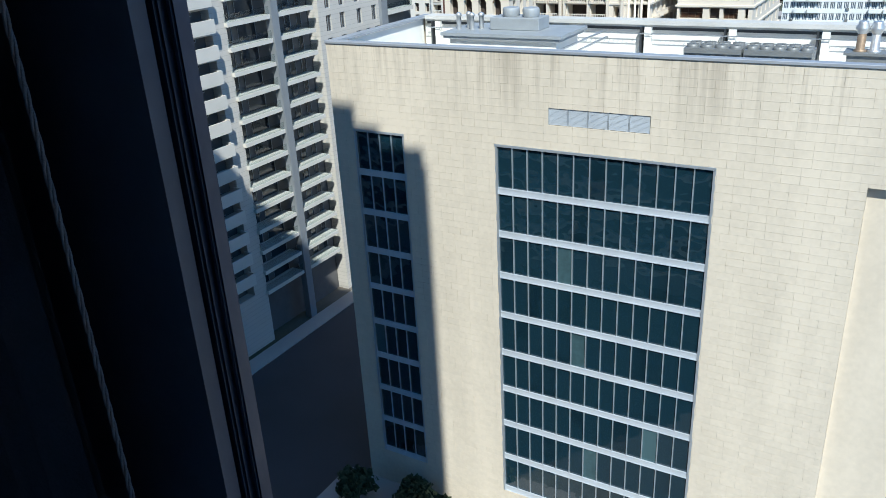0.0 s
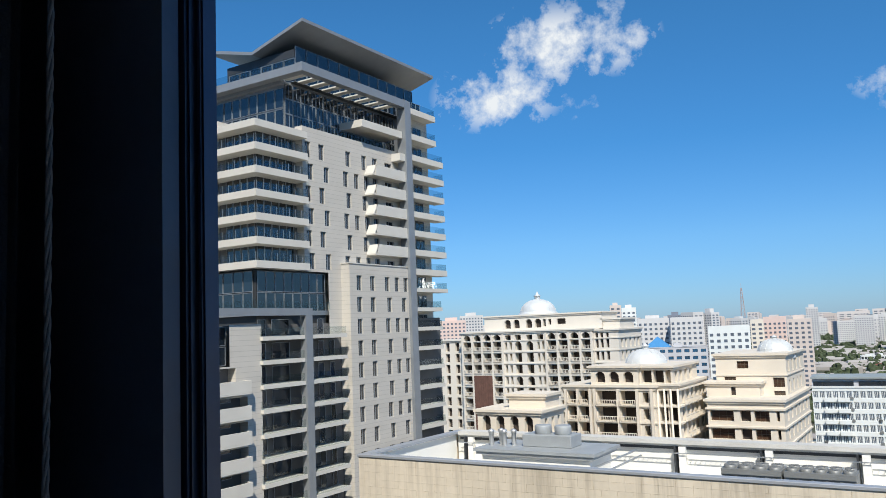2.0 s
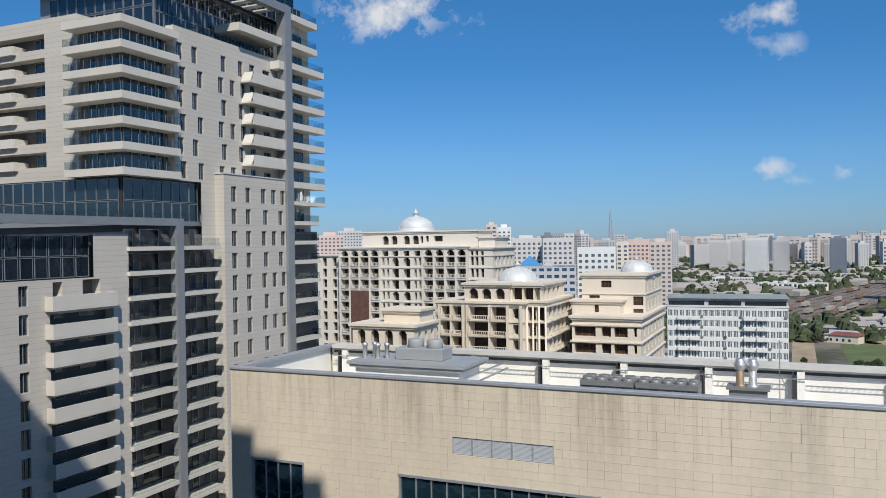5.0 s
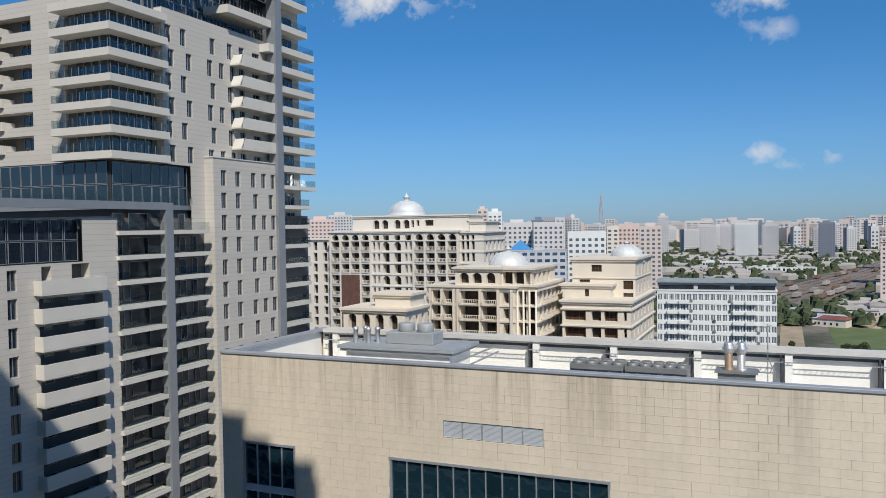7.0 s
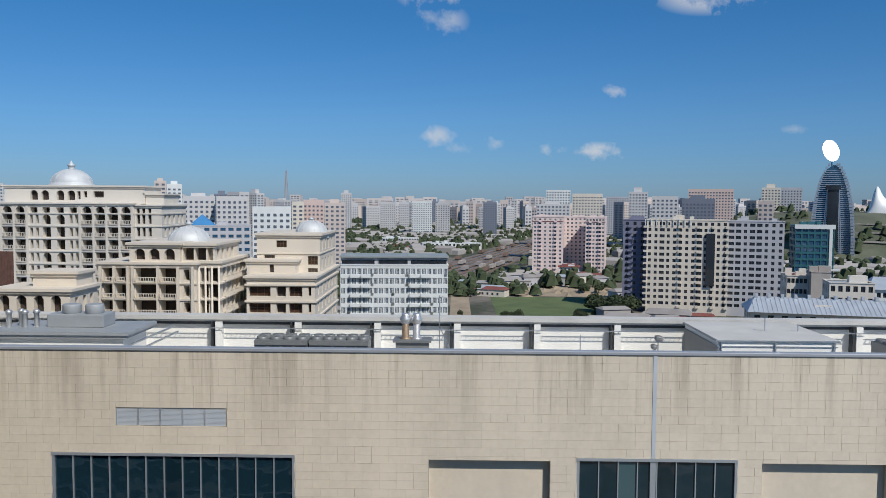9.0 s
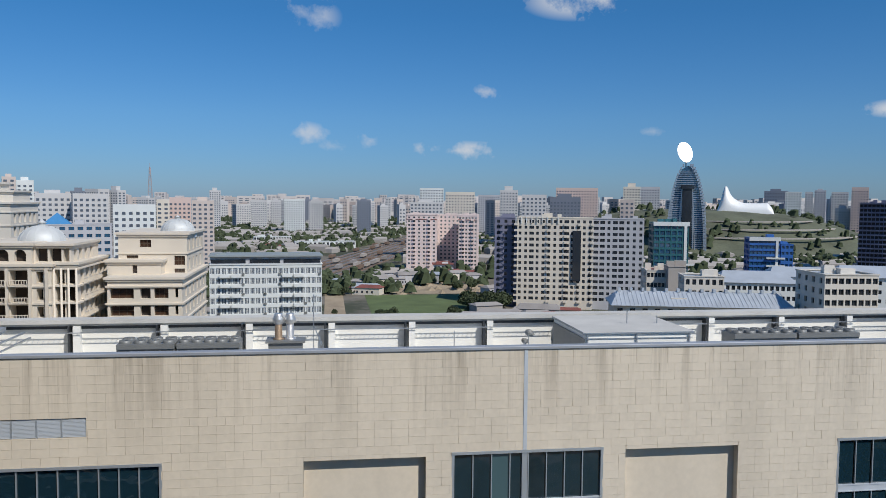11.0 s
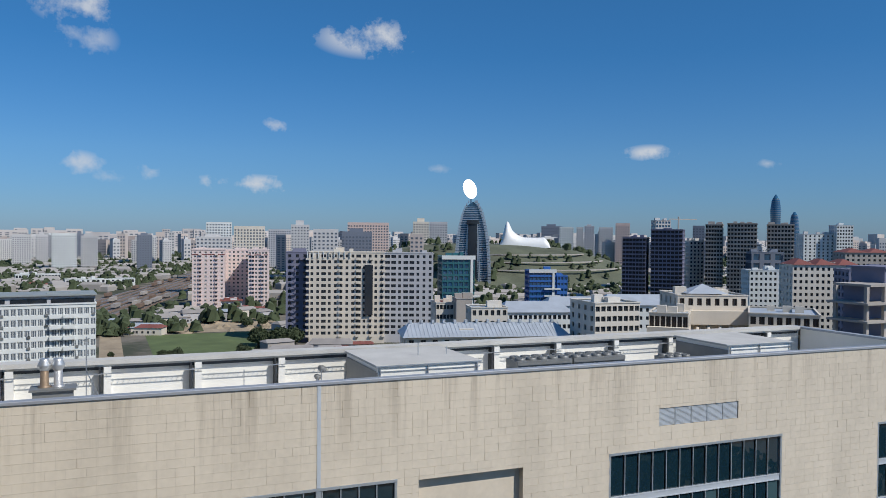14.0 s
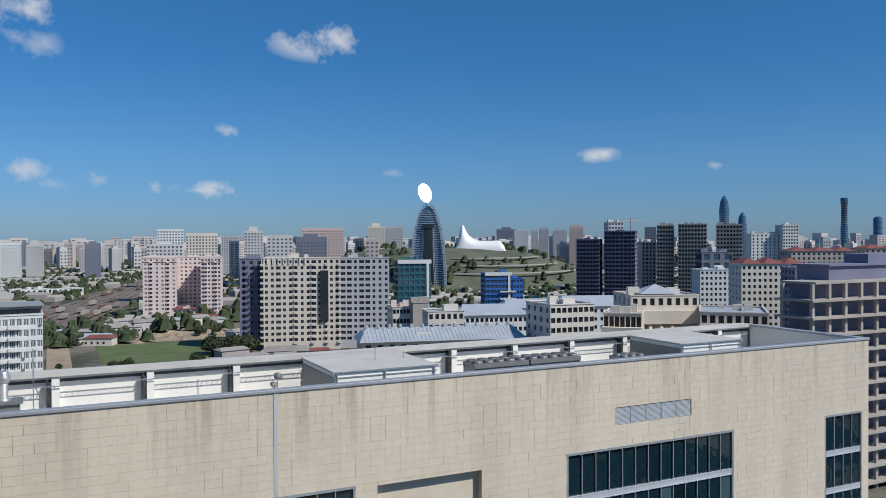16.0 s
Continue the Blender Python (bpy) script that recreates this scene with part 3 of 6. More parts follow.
def condenser(x, y, z, n, width):
    c = thing("condenser", (x + width / 2, y, 37.0), "grey rooftop condenser bank with round fans", "condenser", "roof condensers")
    part("casing", boxes((x, x + width, y - 1.1, y + 1.1, z - 0.35, z), (x, x + width, y - 1.02, y + 1.02, z - 1.5, z - 0.351)), UNIT_GREY, c)
    bm = bmesh.new()
    for i in range(n):
        w = width / n
        box(bm, x + w * i + 0.08, x + w * (i + 1) - 0.08, y - 1.08, y - 1.03, z - 1.4, z - 0.45)
    part("coil", bm, DARK_METAL, c)
    part("stand", boxes((x + 0.2, x + 0.4, y - 1, y + 1, 37, z - 1.5), (x + width - 0.4, x + width - 0.2, y - 1, y + 1, 37, z - 1.5)), STEEL, c)
    for i in range(n):
        for yy in (-0.5, 0.5):
            bm = bmesh.new()
            unit_fan(bm, x + width / n * (i + 0.5), y + yy, z, min(0.46, width / n * 0.42))
            part("fan", bm, UNIT_GREY, c)


condenser(-14.5, 58.5, 39.72, 4, 3.9)
condenser(-10.45, 58.5, 39.72, 5, 4.3)
condenser(31.4, 58.5, 39.72, 5, 5.2)
condenser(36.8, 58.5, 39.72, 5, 5.2)
condenser(48.0, 60.0, 38.9, 3, 2.8)

flue = thing("twin_flue", (-3.1, 60.5, 37.0), "pair of steel boiler flues with rain caps", "flue")
part("plinth", boxes((-4.3, -1.8, 59.7, 61.2, 37.0, 39.25), (-4.5, -1.6, 59.5, 61.4, 39.25, 39.4)), UNIT_GREY, flue)
for x, m in ((-3.6, COPPER), (-2.75, SILVER)):
    bm = bmesh.new()
    turned(bm, x, 60.5, [(0.42, 39.4), (0.42, 39.5), (0.28, 39.52), (0.28, 40.6)], 20)
    p = part("pipe", bm, m, flue)
    bm = bmesh.new()
    turned(bm, x, 60.5, [(0.29, 40.55), (0.44, 40.85), (0.44, 40.95), (0.3, 41.2), (0.3, 41.35)], 20)
    part("cap", bm, SILVER, p)

plant = thing("roof_plant", (-30, 60, 37.0), "grey rooftop plant enclosure with tanks and vent pipes", "plant")
part("housing", boxes((-34.4, -24.8, 59.0, 63.5, 37.0, 39.5)), WHITE_WALL, plant)
part("canopy", boxes((-35.0, -24.2, 58.5, 64.2, 39.75, 40.0), (-34.8, -24.4, 58.65, 64.0, 39.5, 39.75)), PLANT_GREY, plant)
bm = boxes((-31.4, -27.0, 60.6, 62.8, 40.0, 41.0))
bmesh.ops.bevel(bm, geom=bm.edges[:], offset=0.05, segments=1, affect="EDGES")
part("duct_box", bm, PLANT_GREY, plant)
for x in (-29.9, -28.1):
    bm = bmesh.new()
    turned(bm, x, 61.6, [(0.66, 41.0), (0.7, 41.06), (0.7, 41.62), (0.64, 41.72)], 14)
    part("tank", bm, PLANT_GREY, plant)
for x, y in ((-34.3, 60.5), (-33.7, 61.2), (-33.1, 60.6), (-32.4, 61.0)):
    bm = bmesh.new()
    turned(bm, x, y, [(0.2, 40.0), (0.2, 41.05), (0.26, 41.07), (0.26, 41.26), (0.08, 41.38)], 14)
    part("vent_pipe", bm, SILVER, plant)
bm = bmesh.new()
for i in range(4):
    bar(bm, (-37, 56.2 + 0.15 * i, 38.6 + 0.14 * i), (-23, 56.2 + 0.15 * i, 38.6 + 0.14 * i), 0.09)
bar(bm, (-24.0, 58, 39.1), (-22.8, 64, 39.6), 0.12)
bar(bm, (-23.6, 57, 38.6), (-22.4, 64, 39.2), 0.12)
part("pipe_run", bm, STEEL, plant)
part("vent_box", boxes((-37.6, -36.2, 57.2, 58.4, 37.0, 38.9)), PLANT_GREY, plant)


def stair_head(x0, x1, y0, y1, label):
    s = thing("roof_housing", ((x0 + x1) / 2, (y0 + y1) / 2, 37.0), label, "roof housing", "roof housings")
    part("wall", boxes((x0, x1, y0, y1, 37.0, 40.12)), WHITE_WALL, s)
    # dark grey sheet in place of the shade on the housing's left side
    part("side_cladding", boxes((x0 - 0.06, x0 - 0.004, y0, y1, 37.0, 39.8)), UNIT_GREY, s)
    part("roof", boxes((x0 - 0.15, x1 + 0.15, y0 - 0.08, y1 + 0.15, 40.13, 40.3)), ROOF_GREY, s, "light grey roof slab")
    part("gutter", boxes((x0 - 0.2, x1 + 0.2, y0 - 0.16, y0 - 0.085, 40.16, 40.26), (x0 - 0.1, x1 + 0.1, y0 - 0.08, y0 - 0.004, 39.78, 39.84)), STEEL, s)
    bm = bmesh.new()
    for f in (0.02, 0.48, 0.98):
        x = x0 + (x1 - x0) * f
        bar(bm, (x, y0 - 0.12, 37.0), (x, y0 - 0.12, 40.14), 0.09)
    part("downpipe", bm, STEEL, s)


stair_head(18.9, 27.2, 56.2, 64.4, "white roof housing with a grey flat roof")
stair_head(52.6, 60.2, 56.4, 63.6, "white roof housing with a grey flat roof and downpipes")


def dish(x, y, z, r):
    d = thing("satellite_dish", (x, y, 37.0), "small grey satellite dish on a bent pole", "dish")
    bm = bmesh.new()
    turned(bm, 0, 0, [(0.02, 0.0), (r * 0.5, 0.05), (r * 0.85, 0.16), (r, 0.25)], 18, 0, False)
    bmesh.ops.solidify(bm, geom=bm.faces[:], thickness=0.02)
    p = part("reflector", bm, ROOF_GREY, d)
    p.matrix_parent_inverse = INVERSE[d.name] @ pose(x, y, z, 60, 0, 150)
    bm = bmesh.new()
    bar(bm, (x, y, 37.0), (x, y, z), 0.08)
    bar(bm, (x, y, z - 0.3), (x - 0.5, y - 0.2, z - 1.1), 0.06)
    part("pole", bm, STEEL, d)


dish(15.6, 60, 39.5, 0.36)
dish(15.1, 59.4, 39.0, 0.28)


def roof_mast(x, y, top, stay):
    d = thing("roof_mast", (x, y, 37.0), "thin steel aerial mast on the roof", "mast", "roof masts")
    bm = bmesh.new()
    bar(bm, (x, y, 37.0), (x, y, top), 0.07)
    if stay:
        bar(bm, (x, y, top - 2.4), (x + 1.2, y, 37.6), 0.07)
        bar(bm, (x - 0.25, y, top - 0.3), (x + 0.25, y, top - 0.1), 0.05)
        bar(bm, (x + 0.45, y, 37.0), (x + 0.45, y, top - 3.2), 0.05)
    part("pole", bm, STEEL, d)


roof_mast(-1.0, 61, 42.7, True)
roof_mast(23.6, 60, 41.3, False)
roof_mast(10.2, 63, 39.4, False)
roof_mast(26.1, 60, 40.9, False)

# ---- residential tower ----
tower = thing("apartment_tower", (-82, 90, G), "off-white high-rise apartment tower with wrap-round balconies and a winged roof", "building")
RIGHT, FRONT, LEFTW = (0, 1, 0), (1, 0, 0), (0, -1, 0)
FL = 3.07
rows_u = [76.2 - 3.05 * k for k in range(6)]
hu = []
for k, t in enumerate(rows_u):
    us = [82.2, 88.0, 91.7] if k % 2 == 0 else [83.2, 87.4, 89.85, 92.2]
    hu += grid(us + [79.4 + 0.5 * (k % 2)], 1.1, [t], 2.2)
hu += [(94.3, 95.5, t - 2.0, t) for t in rows_u] + [(97.4, 99.2, t - 2.2, t - 0.2) for t in rows_u]
bm = bmesh.new()
wall(bm, (-72, 0, 0), RIGHT, 78.9, 102.2, 58.4, 78.2, hu, 0.3)
wall(bm, (0, 78.9, 0), FRONT, -73.3, -72.0, 58.4, 78.2, [], 0.3)
wall(bm, (-72, 0, 0), RIGHT, 83.6, 86.4, 50.0, 58.4, [], 0.3)
wall(bm, (0, 102.2, 0), (-1, 0, 0), 72.0, 100, 20, 78.2, [], 0.3)
part("wall", bm, TOWER_WHITE, tower)
put_windows(tower, (-72, 0, 0), RIGHT, hu, TOWER_GREY, TOWER_GLASS, 0.3, 2)
# lower wing, proud of the shaft
hn = []
for k in range(14):
    t = 58.1 - 3.06 * k
    hn += grid([87.9, 91.0] + ([94.55, 97.0, 99.3] if k % 2 == 0 else [95.0, 98.7]), 1.15, [t], 2.15)
bm = bmesh.new()
wall(bm, (-70.5, 0, 0), RIGHT, 86.35, 101.6, G, 59.7, hn, 0.3)
wall(bm, (0, 86.35, 0), FRONT, -73.5, -70.5, G, 59.7, [], 0.3)
bm.faces.new([bm.verts.new(p) for p in ((-72.5, 86.35, 59.7), (-70.5, 86.35, 59.7), (-70.5, 101.6, 59.7), (-72.5, 101.6, 59.7))])
part("wing_wall", bm, TOWER_WHITE, tower)
put_windows(tower, (-70.5, 0, 0), RIGHT, hn, TOWER_GREY, TOWER_GLASS, 0.3, 2)
part("wing_coping", boxes((-72.4, -70.4, 86.25, 101.6, 59.705, 59.85)), TOWER_SLAB, tower)
# solid white balconies
for k in range(5):
    zt = 74.75 - 2.97 * k
    bm = boxes((-71.95, -70.3, 92.2, 101.4, zt - 1.6, zt - 1.4), (-70.45, -70.3, 92.9, 101.4, zt - 1.39, zt))
    v = [bm.verts.new(p) for p in ((-71.95, 92.2, zt - 1.39), (-70.3, 92.2, zt - 1.39), (-70.3, 93.0, zt), (-71.95, 93.0, zt), (-71.95, 92.4, zt - 1.39), (-70.3, 92.4, zt - 1.39), (-70.3, 93.15, zt), (-71.95, 93.15, zt))]
    for f in ((0, 1, 2, 3), (7, 6, 5, 4), (3, 2, 6, 7), (1, 5, 6, 2)):
        bm.faces.new([v[j] for j in f])
    b = part("balcony", bm, TOWER_SLAB, tower)
part("balcony", boxes((-71.95, -70.3, 99.2, 101.4, 76.4, 77.6)), TOWER_SLAB, tower)
# tall grey frame: column and head beam
part("frame_column", boxes((-71.6, -70.0, 100.5, 102.1, G, 86.2)), TOWER_GREY, tower, "grey vertical frame column")
part("frame_beam", boxes((-71.2, -70.0, 77.0, 100.48, 85.0, 86.2)), TOWER_GREY, tower, "grey head beam of the tower frame")
part("frame_beam", boxes((-96, -71.25, 77.0, 78.4, 85.0, 86.1)), TOWER_GREY, tower)
# far corner balconies
bm = bmesh.new()
wall(bm, (-72.7, 0, 0), RIGHT, 102.1, 110.6, G, 86.0, [], 0.3)
wall(bm, (0, 110.6, 0), (-1, 0, 0), 72.7, 96, G, 86.0, [], 0.3)
part("corner_wall", bm, TOWER_WHITE, tower)
far_holes = []
for k in range(28):
    zt = (85.6, 81.4)[k] if k < 2 else 78.0 - 3.05 * (k - 2)
    ye = 110.2 if k < 2 or k > 9 else 112.1
    b = part("balcony", boxes((-72.65, -70.6, 102.3, ye, zt - 0.95 if k < 9 else zt - 0.6, zt)), TOWER_SLAB, tower)
    part("rail", boxes((-70.72, -70.66, 102.4, ye - 0.2, zt, zt + 1.0), (-72.6, -70.74, ye - 0.2, ye - 0.14, zt, zt + 1.0)), RAIL_GLASS, b)
    far_holes += [(103.6, 105.3, zt + 0.05, zt + 2.0), (106.2, 108.6, zt + 0.05, zt + 2.0)]
put_windows(tower, (-72.4, 0, 0), RIGHT, far_holes, TOWER_GREY, TOWER_GLASS, 0.25, 2)
part("balcony", boxes((-74.9, -70.6, 90.3, 100.4, 80.1, 81.2)), TOWER_SLAB, tower)
part("rail", boxes((-72.1, -72.04, 79.0, 100.4, 78.25, 79.2)), RAIL_GLASS, tower)
# wrap-round corner balconies
for k in range(7):
    zt = 77.1 - 2.96 * k
    bm = boxes((-80.6, -71.0, 69.3, 73.0, zt - 0.9, zt), (-74.6, -71.0, 73.0, 78.85, zt - 0.9, zt))
    b = part("balcony", bm, TOWER_SLAB, tower)
    if k:
        part("rail", boxes((-80.5, -71.1, 69.38, 69.40, zt, zt + 0.95), (-71.12, -71.08, 69.43, 78.8, zt, zt + 1.0), (-80.54, -80.5, 69.43, 71.0, zt, zt + 1.0)), RAIL_GLASS, b)
        bm = bmesh.new()
        for i in range(9):
            box(bm, -80.5 + i * 1.15, -80.45 + i * 1.15, 69.34, 69.37, zt, zt + 1.05)
            box(bm, -71.075, -71.04, 69.5 + i * 1.13, 69.55 + i * 1.13, zt, zt + 1.05)
        part("rail_posts", bm, TOWER_GREY, b, kind="stuff")
        h = [(-78.6 + 1.3 * i, -78.6 + 1.3 * (i + 1) - 0.02, zt + 0.02, zt + 2.15) for i in range(4)]
        put_windows(tower, (0, 71.4, 0), FRONT, h, TOWER_GREY, TOWER_GLASS, 0.1, 1)
        h = [(71.4 + 1.35 * i, 71.4 + 1.35 * (i + 1) - 0.02, zt + 0.02, zt + 2.15) for i in range(5)]
        put_windows(tower, (-73.1, 0, 0), RIGHT, h, TOWER_GREY, TOWER_GLASS, 0.1, 1)
part("bay_core", boxes((-80, -73.25, 71.55, 79.2, 58.5, 77)), RECESS_SHADE, tower)
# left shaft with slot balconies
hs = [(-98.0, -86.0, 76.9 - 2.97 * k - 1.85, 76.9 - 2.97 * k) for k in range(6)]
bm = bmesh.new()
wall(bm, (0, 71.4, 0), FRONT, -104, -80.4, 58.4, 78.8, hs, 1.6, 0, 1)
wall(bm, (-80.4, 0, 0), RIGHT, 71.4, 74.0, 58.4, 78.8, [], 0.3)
part("wall", bm, [TOWER_WHITE, RECESS_SHADE], tower)
for k in range(6):
    zt = 76.9 - 2.97 * k - 1.0
    part("balcony", boxes((-100.0, -91.3, 70.9, 71.39, zt - 1.15, zt), (-91.25, -91.1, 71.0, 72.9, zt - 1.15, zt - 0.02)), TOWER_SLAB, tower)
    put_windows(tower, (0, 72.9, 0), FRONT, [(-89.5, -87.4, zt - 0.8, zt + 0.9)], TOWER_GREY, TOWER_GLASS, 0.1, 2)
part("core", boxes((-104, -74.3, 73.3, 110.4, 20, 78.15)), TOWER_WHITE, tower)
# glazed penthouse
h1 = [(79.2 + 1.6 * i, 80.7 + 1.6 * i, 78.4 + 2.15 * j, 80.5 + 2.15 * j) for i in range(16) for j in range(3)]
put_windows(tower, (-75.2, 0, 0), RIGHT, h1, TOWER_GREY, TOWER_GLASS, 0.1, 2)
h2 = [(-94 + 1.7 * i, -92.4 + 1.7 * i, 78.4 + 3.0 * j, 81.2 + 3.0 * j) for i in range(11) for j in range(2)]
put_windows(tower, (0, 79.0, 0), FRONT, h2, TOWER_GREY, TOWER_GLASS, 0.1, 1)
part("penthouse_core", boxes((-96, -75.35, 79.15, 108, 78.2, 84.6)), TOWER_GREY, tower)
part("terrace_slab", boxes((-96, -75.3, 78.45, 109, 84.61, 85.1)), TOWER_GREY, tower)
part("terrace_rail", boxes((-88, -71.3, 77.1, 77.14, 86.15, 87.2)), RAIL_GLASS, tower)
for i in range(9):
    y = 78.5 + 2.5 * i
    part("pergola_slat", boxes((-75.1, -71.25, y, y + 1.2, 85.15, 85.35)), TOWER_SLAB, tower)
h3 = [(80.5 + 2.4 * i, 82.8 + 2.4 * i, 85.2, 90.4) for i in range(12)]
put_windows(tower, (-74.4, 0, 0), RIGHT, h3, TOWER_GREY, TOWER_GLASS, 0.1, 1)
h4 = [(-87.5 + 2.2 * i, -85.4 + 2.2 * i, 85.2, 88.6) for i in range(6)]
put_windows(tower, (0, 80.4, 0), FRONT, h4, TOWER_GREY, TOWER_GLASS, 0.1, 1)
part("pavilion_core", boxes((-88, -74.55, 80.5, 107, 85.1, 89.9)), DARK_METAL, tower)
bm = bmesh.new()
prof = [(-71.6, 92.9), (-81.3, 90.2), (-91.0, 92.6)]
lo = [[bm.verts.new((x, y, z - 0.1)) for x, z in prof] for y in (79.0, 111.6)]
hi = [[bm.verts.new((x, y, z + 0.35)) for x, z in prof] for y in (79.0, 111.6)]
for i in range(2):
    bm.faces.new((lo[0][i], lo[0][i + 1], lo[1][i + 1], lo[1][i]))
    bm.faces.new((hi[0][i + 1], hi[0][i], hi[1][i], hi[1][i + 1]))
    for j in (0, 1):
        bm.faces.new((lo[j][i], hi[j][i], hi[j][i + 1], lo[j][i + 1]))
for i in (0, 2):
    bm.faces.new((lo[0][i], lo[1][i], hi[1][i], hi[0][i]))
bmesh.ops.recalc_face_normals(bm, faces=bm.faces[:])
part("winged_roof", bm, TOWER_GREY, tower, "grey upswept roof plate")
# two-storey glass belt
h5 = [(-100 + 1.8 * i, -98.25 + 1.8 * i, 52.9 + 2.7 * j, 55.5 + 2.7 * j) for i in range(15) for j in range(2)]
put_windows(tower, (0, 70.5, 0), FRONT, h5, TOWER_GREY, TOWER_GLASS, 0.1, 1)
h6 = [(70.7 + 1.6 * i, 72.25 + 1.6 * i, 52.9 + 2.7 * j, 55.5 + 2.7 * j) for i in range(8) for j in range(2)]
put_windows(tower, (-72.5, 0, 0), RIGHT, h6, TOWER_GREY, TOWER_GLASS, 0.1, 1)
part("belt_core", boxes((-104, -72.65, 70.65, 83.6, 50, 58.35)), DARK_METAL, tower)
part("belt_rail", boxes((-100, -71.9, 69.9, 69.95, 53.4, 54.6), (-71.9, -71.85, 69.96, 83.6, 53.4, 54.4)), RAIL_GLASS, tower)
part("terrace_slab", boxes((-104, -72.4, 70.0, 85.9, 52.6, 53.2)), TOWER_GREY, tower)
# trellis over the lower terrace
part("trellis_beam", boxes((-70.6, -69.8, 40.0, 77.8, 52.5, 53.4)), TOWER_GREY, tower)
for i in range(15):
    y = 47.0 + 2.1 * i
    part("pergola_slat", boxes((-74.0, -70.65, y, y + 0.85, 52.7, 52.9)), TOWER_SLAB, tower)
part("lower_column", boxes((-70.8, -69.8, 76.5, 77.75, G, 52.48)), TOWER_GREY, tower, "grey vertical frame column")
# lower block
hd = [(78.4, 80.0), (81.2, 82.4), (83.6, 84.6), (70.2, 71.6), (72.6, 75.8)]
low_holes = []
bm = bmesh.new()
# back of the balcony bay, its shade put into the colour
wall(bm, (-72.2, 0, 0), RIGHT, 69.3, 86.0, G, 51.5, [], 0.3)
part("bay_wall", bm, RECESS_SHADE, tower)
for k in range(17):
    zt = 50.0 - 2.9 * k
    if zt < G + 1:
        break
    b = part("balcony", boxes((-72.15, -70.0, 69.1, 76.45, zt - 0.5, zt), (-72.15, -70.0, 77.8, 84.9, zt - 0.5, zt)), TOWER_SLAB, tower)
    part("rail", boxes((-70.12, -70.08, 69.2, 76.4, zt, zt + 1.0), (-70.12, -70.08, 77.85, 84.8, zt, zt + 1.0), (-72, -70.13, 69.16, 69.2, zt, zt + 1.0)), RAIL_GLASS, b)
    low_holes += [(a, c, zt + 0.03, zt + 2.1) for a, c in hd]
put_windows(tower, (-71.9, 0, 0), RIGHT, low_holes, TOWER_GREY, DARK_GLASS, 0.25, 1)
hl, hb = [], []
for k in range(15):
    zt = 46.2 - 2.88 * k
    hl.append((55.0, 56.1, zt - 2.1, zt))
    if k > 0:
        hb.append((58.6, 67.0, zt - 2.0, zt - 0.25))
hl += [(59.0, 60.2, 44.9, 46.4), (62.8, 65.2, 44.9, 46.5)]
hl += [(64.9, 66.3, 50 - 2.6 * i - 1.9, 50 - 2.6 * i) for i in range(1)]
bm = bmesh.new()
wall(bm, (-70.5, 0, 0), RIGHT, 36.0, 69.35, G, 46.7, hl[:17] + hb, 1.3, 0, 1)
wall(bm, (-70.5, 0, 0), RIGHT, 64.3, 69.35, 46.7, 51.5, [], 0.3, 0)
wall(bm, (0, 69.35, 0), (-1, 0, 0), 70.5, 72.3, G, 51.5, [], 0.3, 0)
part("lower_wall", bm, [TOWER_WHITE, RECESS_SHADE], tower)
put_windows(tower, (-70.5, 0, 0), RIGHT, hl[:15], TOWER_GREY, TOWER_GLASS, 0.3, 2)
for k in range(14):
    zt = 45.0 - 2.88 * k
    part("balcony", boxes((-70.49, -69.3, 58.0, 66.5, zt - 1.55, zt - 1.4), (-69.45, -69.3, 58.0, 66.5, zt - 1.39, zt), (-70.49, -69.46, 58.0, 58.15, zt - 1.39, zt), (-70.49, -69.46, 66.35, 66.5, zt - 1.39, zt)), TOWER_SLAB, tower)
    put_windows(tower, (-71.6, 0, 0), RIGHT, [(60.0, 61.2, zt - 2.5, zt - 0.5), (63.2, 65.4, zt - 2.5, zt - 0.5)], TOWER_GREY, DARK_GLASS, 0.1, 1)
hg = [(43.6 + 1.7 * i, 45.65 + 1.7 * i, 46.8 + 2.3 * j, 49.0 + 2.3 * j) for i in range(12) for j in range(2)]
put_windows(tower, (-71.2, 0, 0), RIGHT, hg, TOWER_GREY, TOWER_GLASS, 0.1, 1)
part("lower_core", boxes((-104, -72.3, 36, 86, G, 51.4)), RECESS_SHADE, tower)
part("shaft_core", boxes((-104, -72.3, 86.2, 111.9, G, 52)), RECESS_SHADE, tower)

# ---- the domed sandstone blocks ----
def arch_piece(w, h):
    """The stone over a round arch: fills the corners of an opening of width w."""
    key = ("arch", round(w, 2), round(h, 2))
    if key not in SHARED:
        bm = bmesh.new()
        r, n = w / 2, 8
        arc = [(r + r * math.cos(math.pi * i / (2 * n) + math.pi / 2), h - r + r * math.sin(math.pi * i / (2 * n) + math.pi / 2)) for i in range(n + 1)]
        for side in (1, -1):
            for d in (0.0, 0.3):
                pts = [(x if side == 1 else w - x, z) for x, z in arc] + [((0 if side == 1 else w), h)]
                v = [bm.verts.new((x, d, z)) for x, z in pts]
                for i in range(n):
                    bm.faces.new((v[i], v[i + 1], v[-1]))
        me = bpy.data.meshes.new("arch")
        bm.to_mesh(me)
        bm.free()
        SHARED[key] = me
    return SHARED[key]


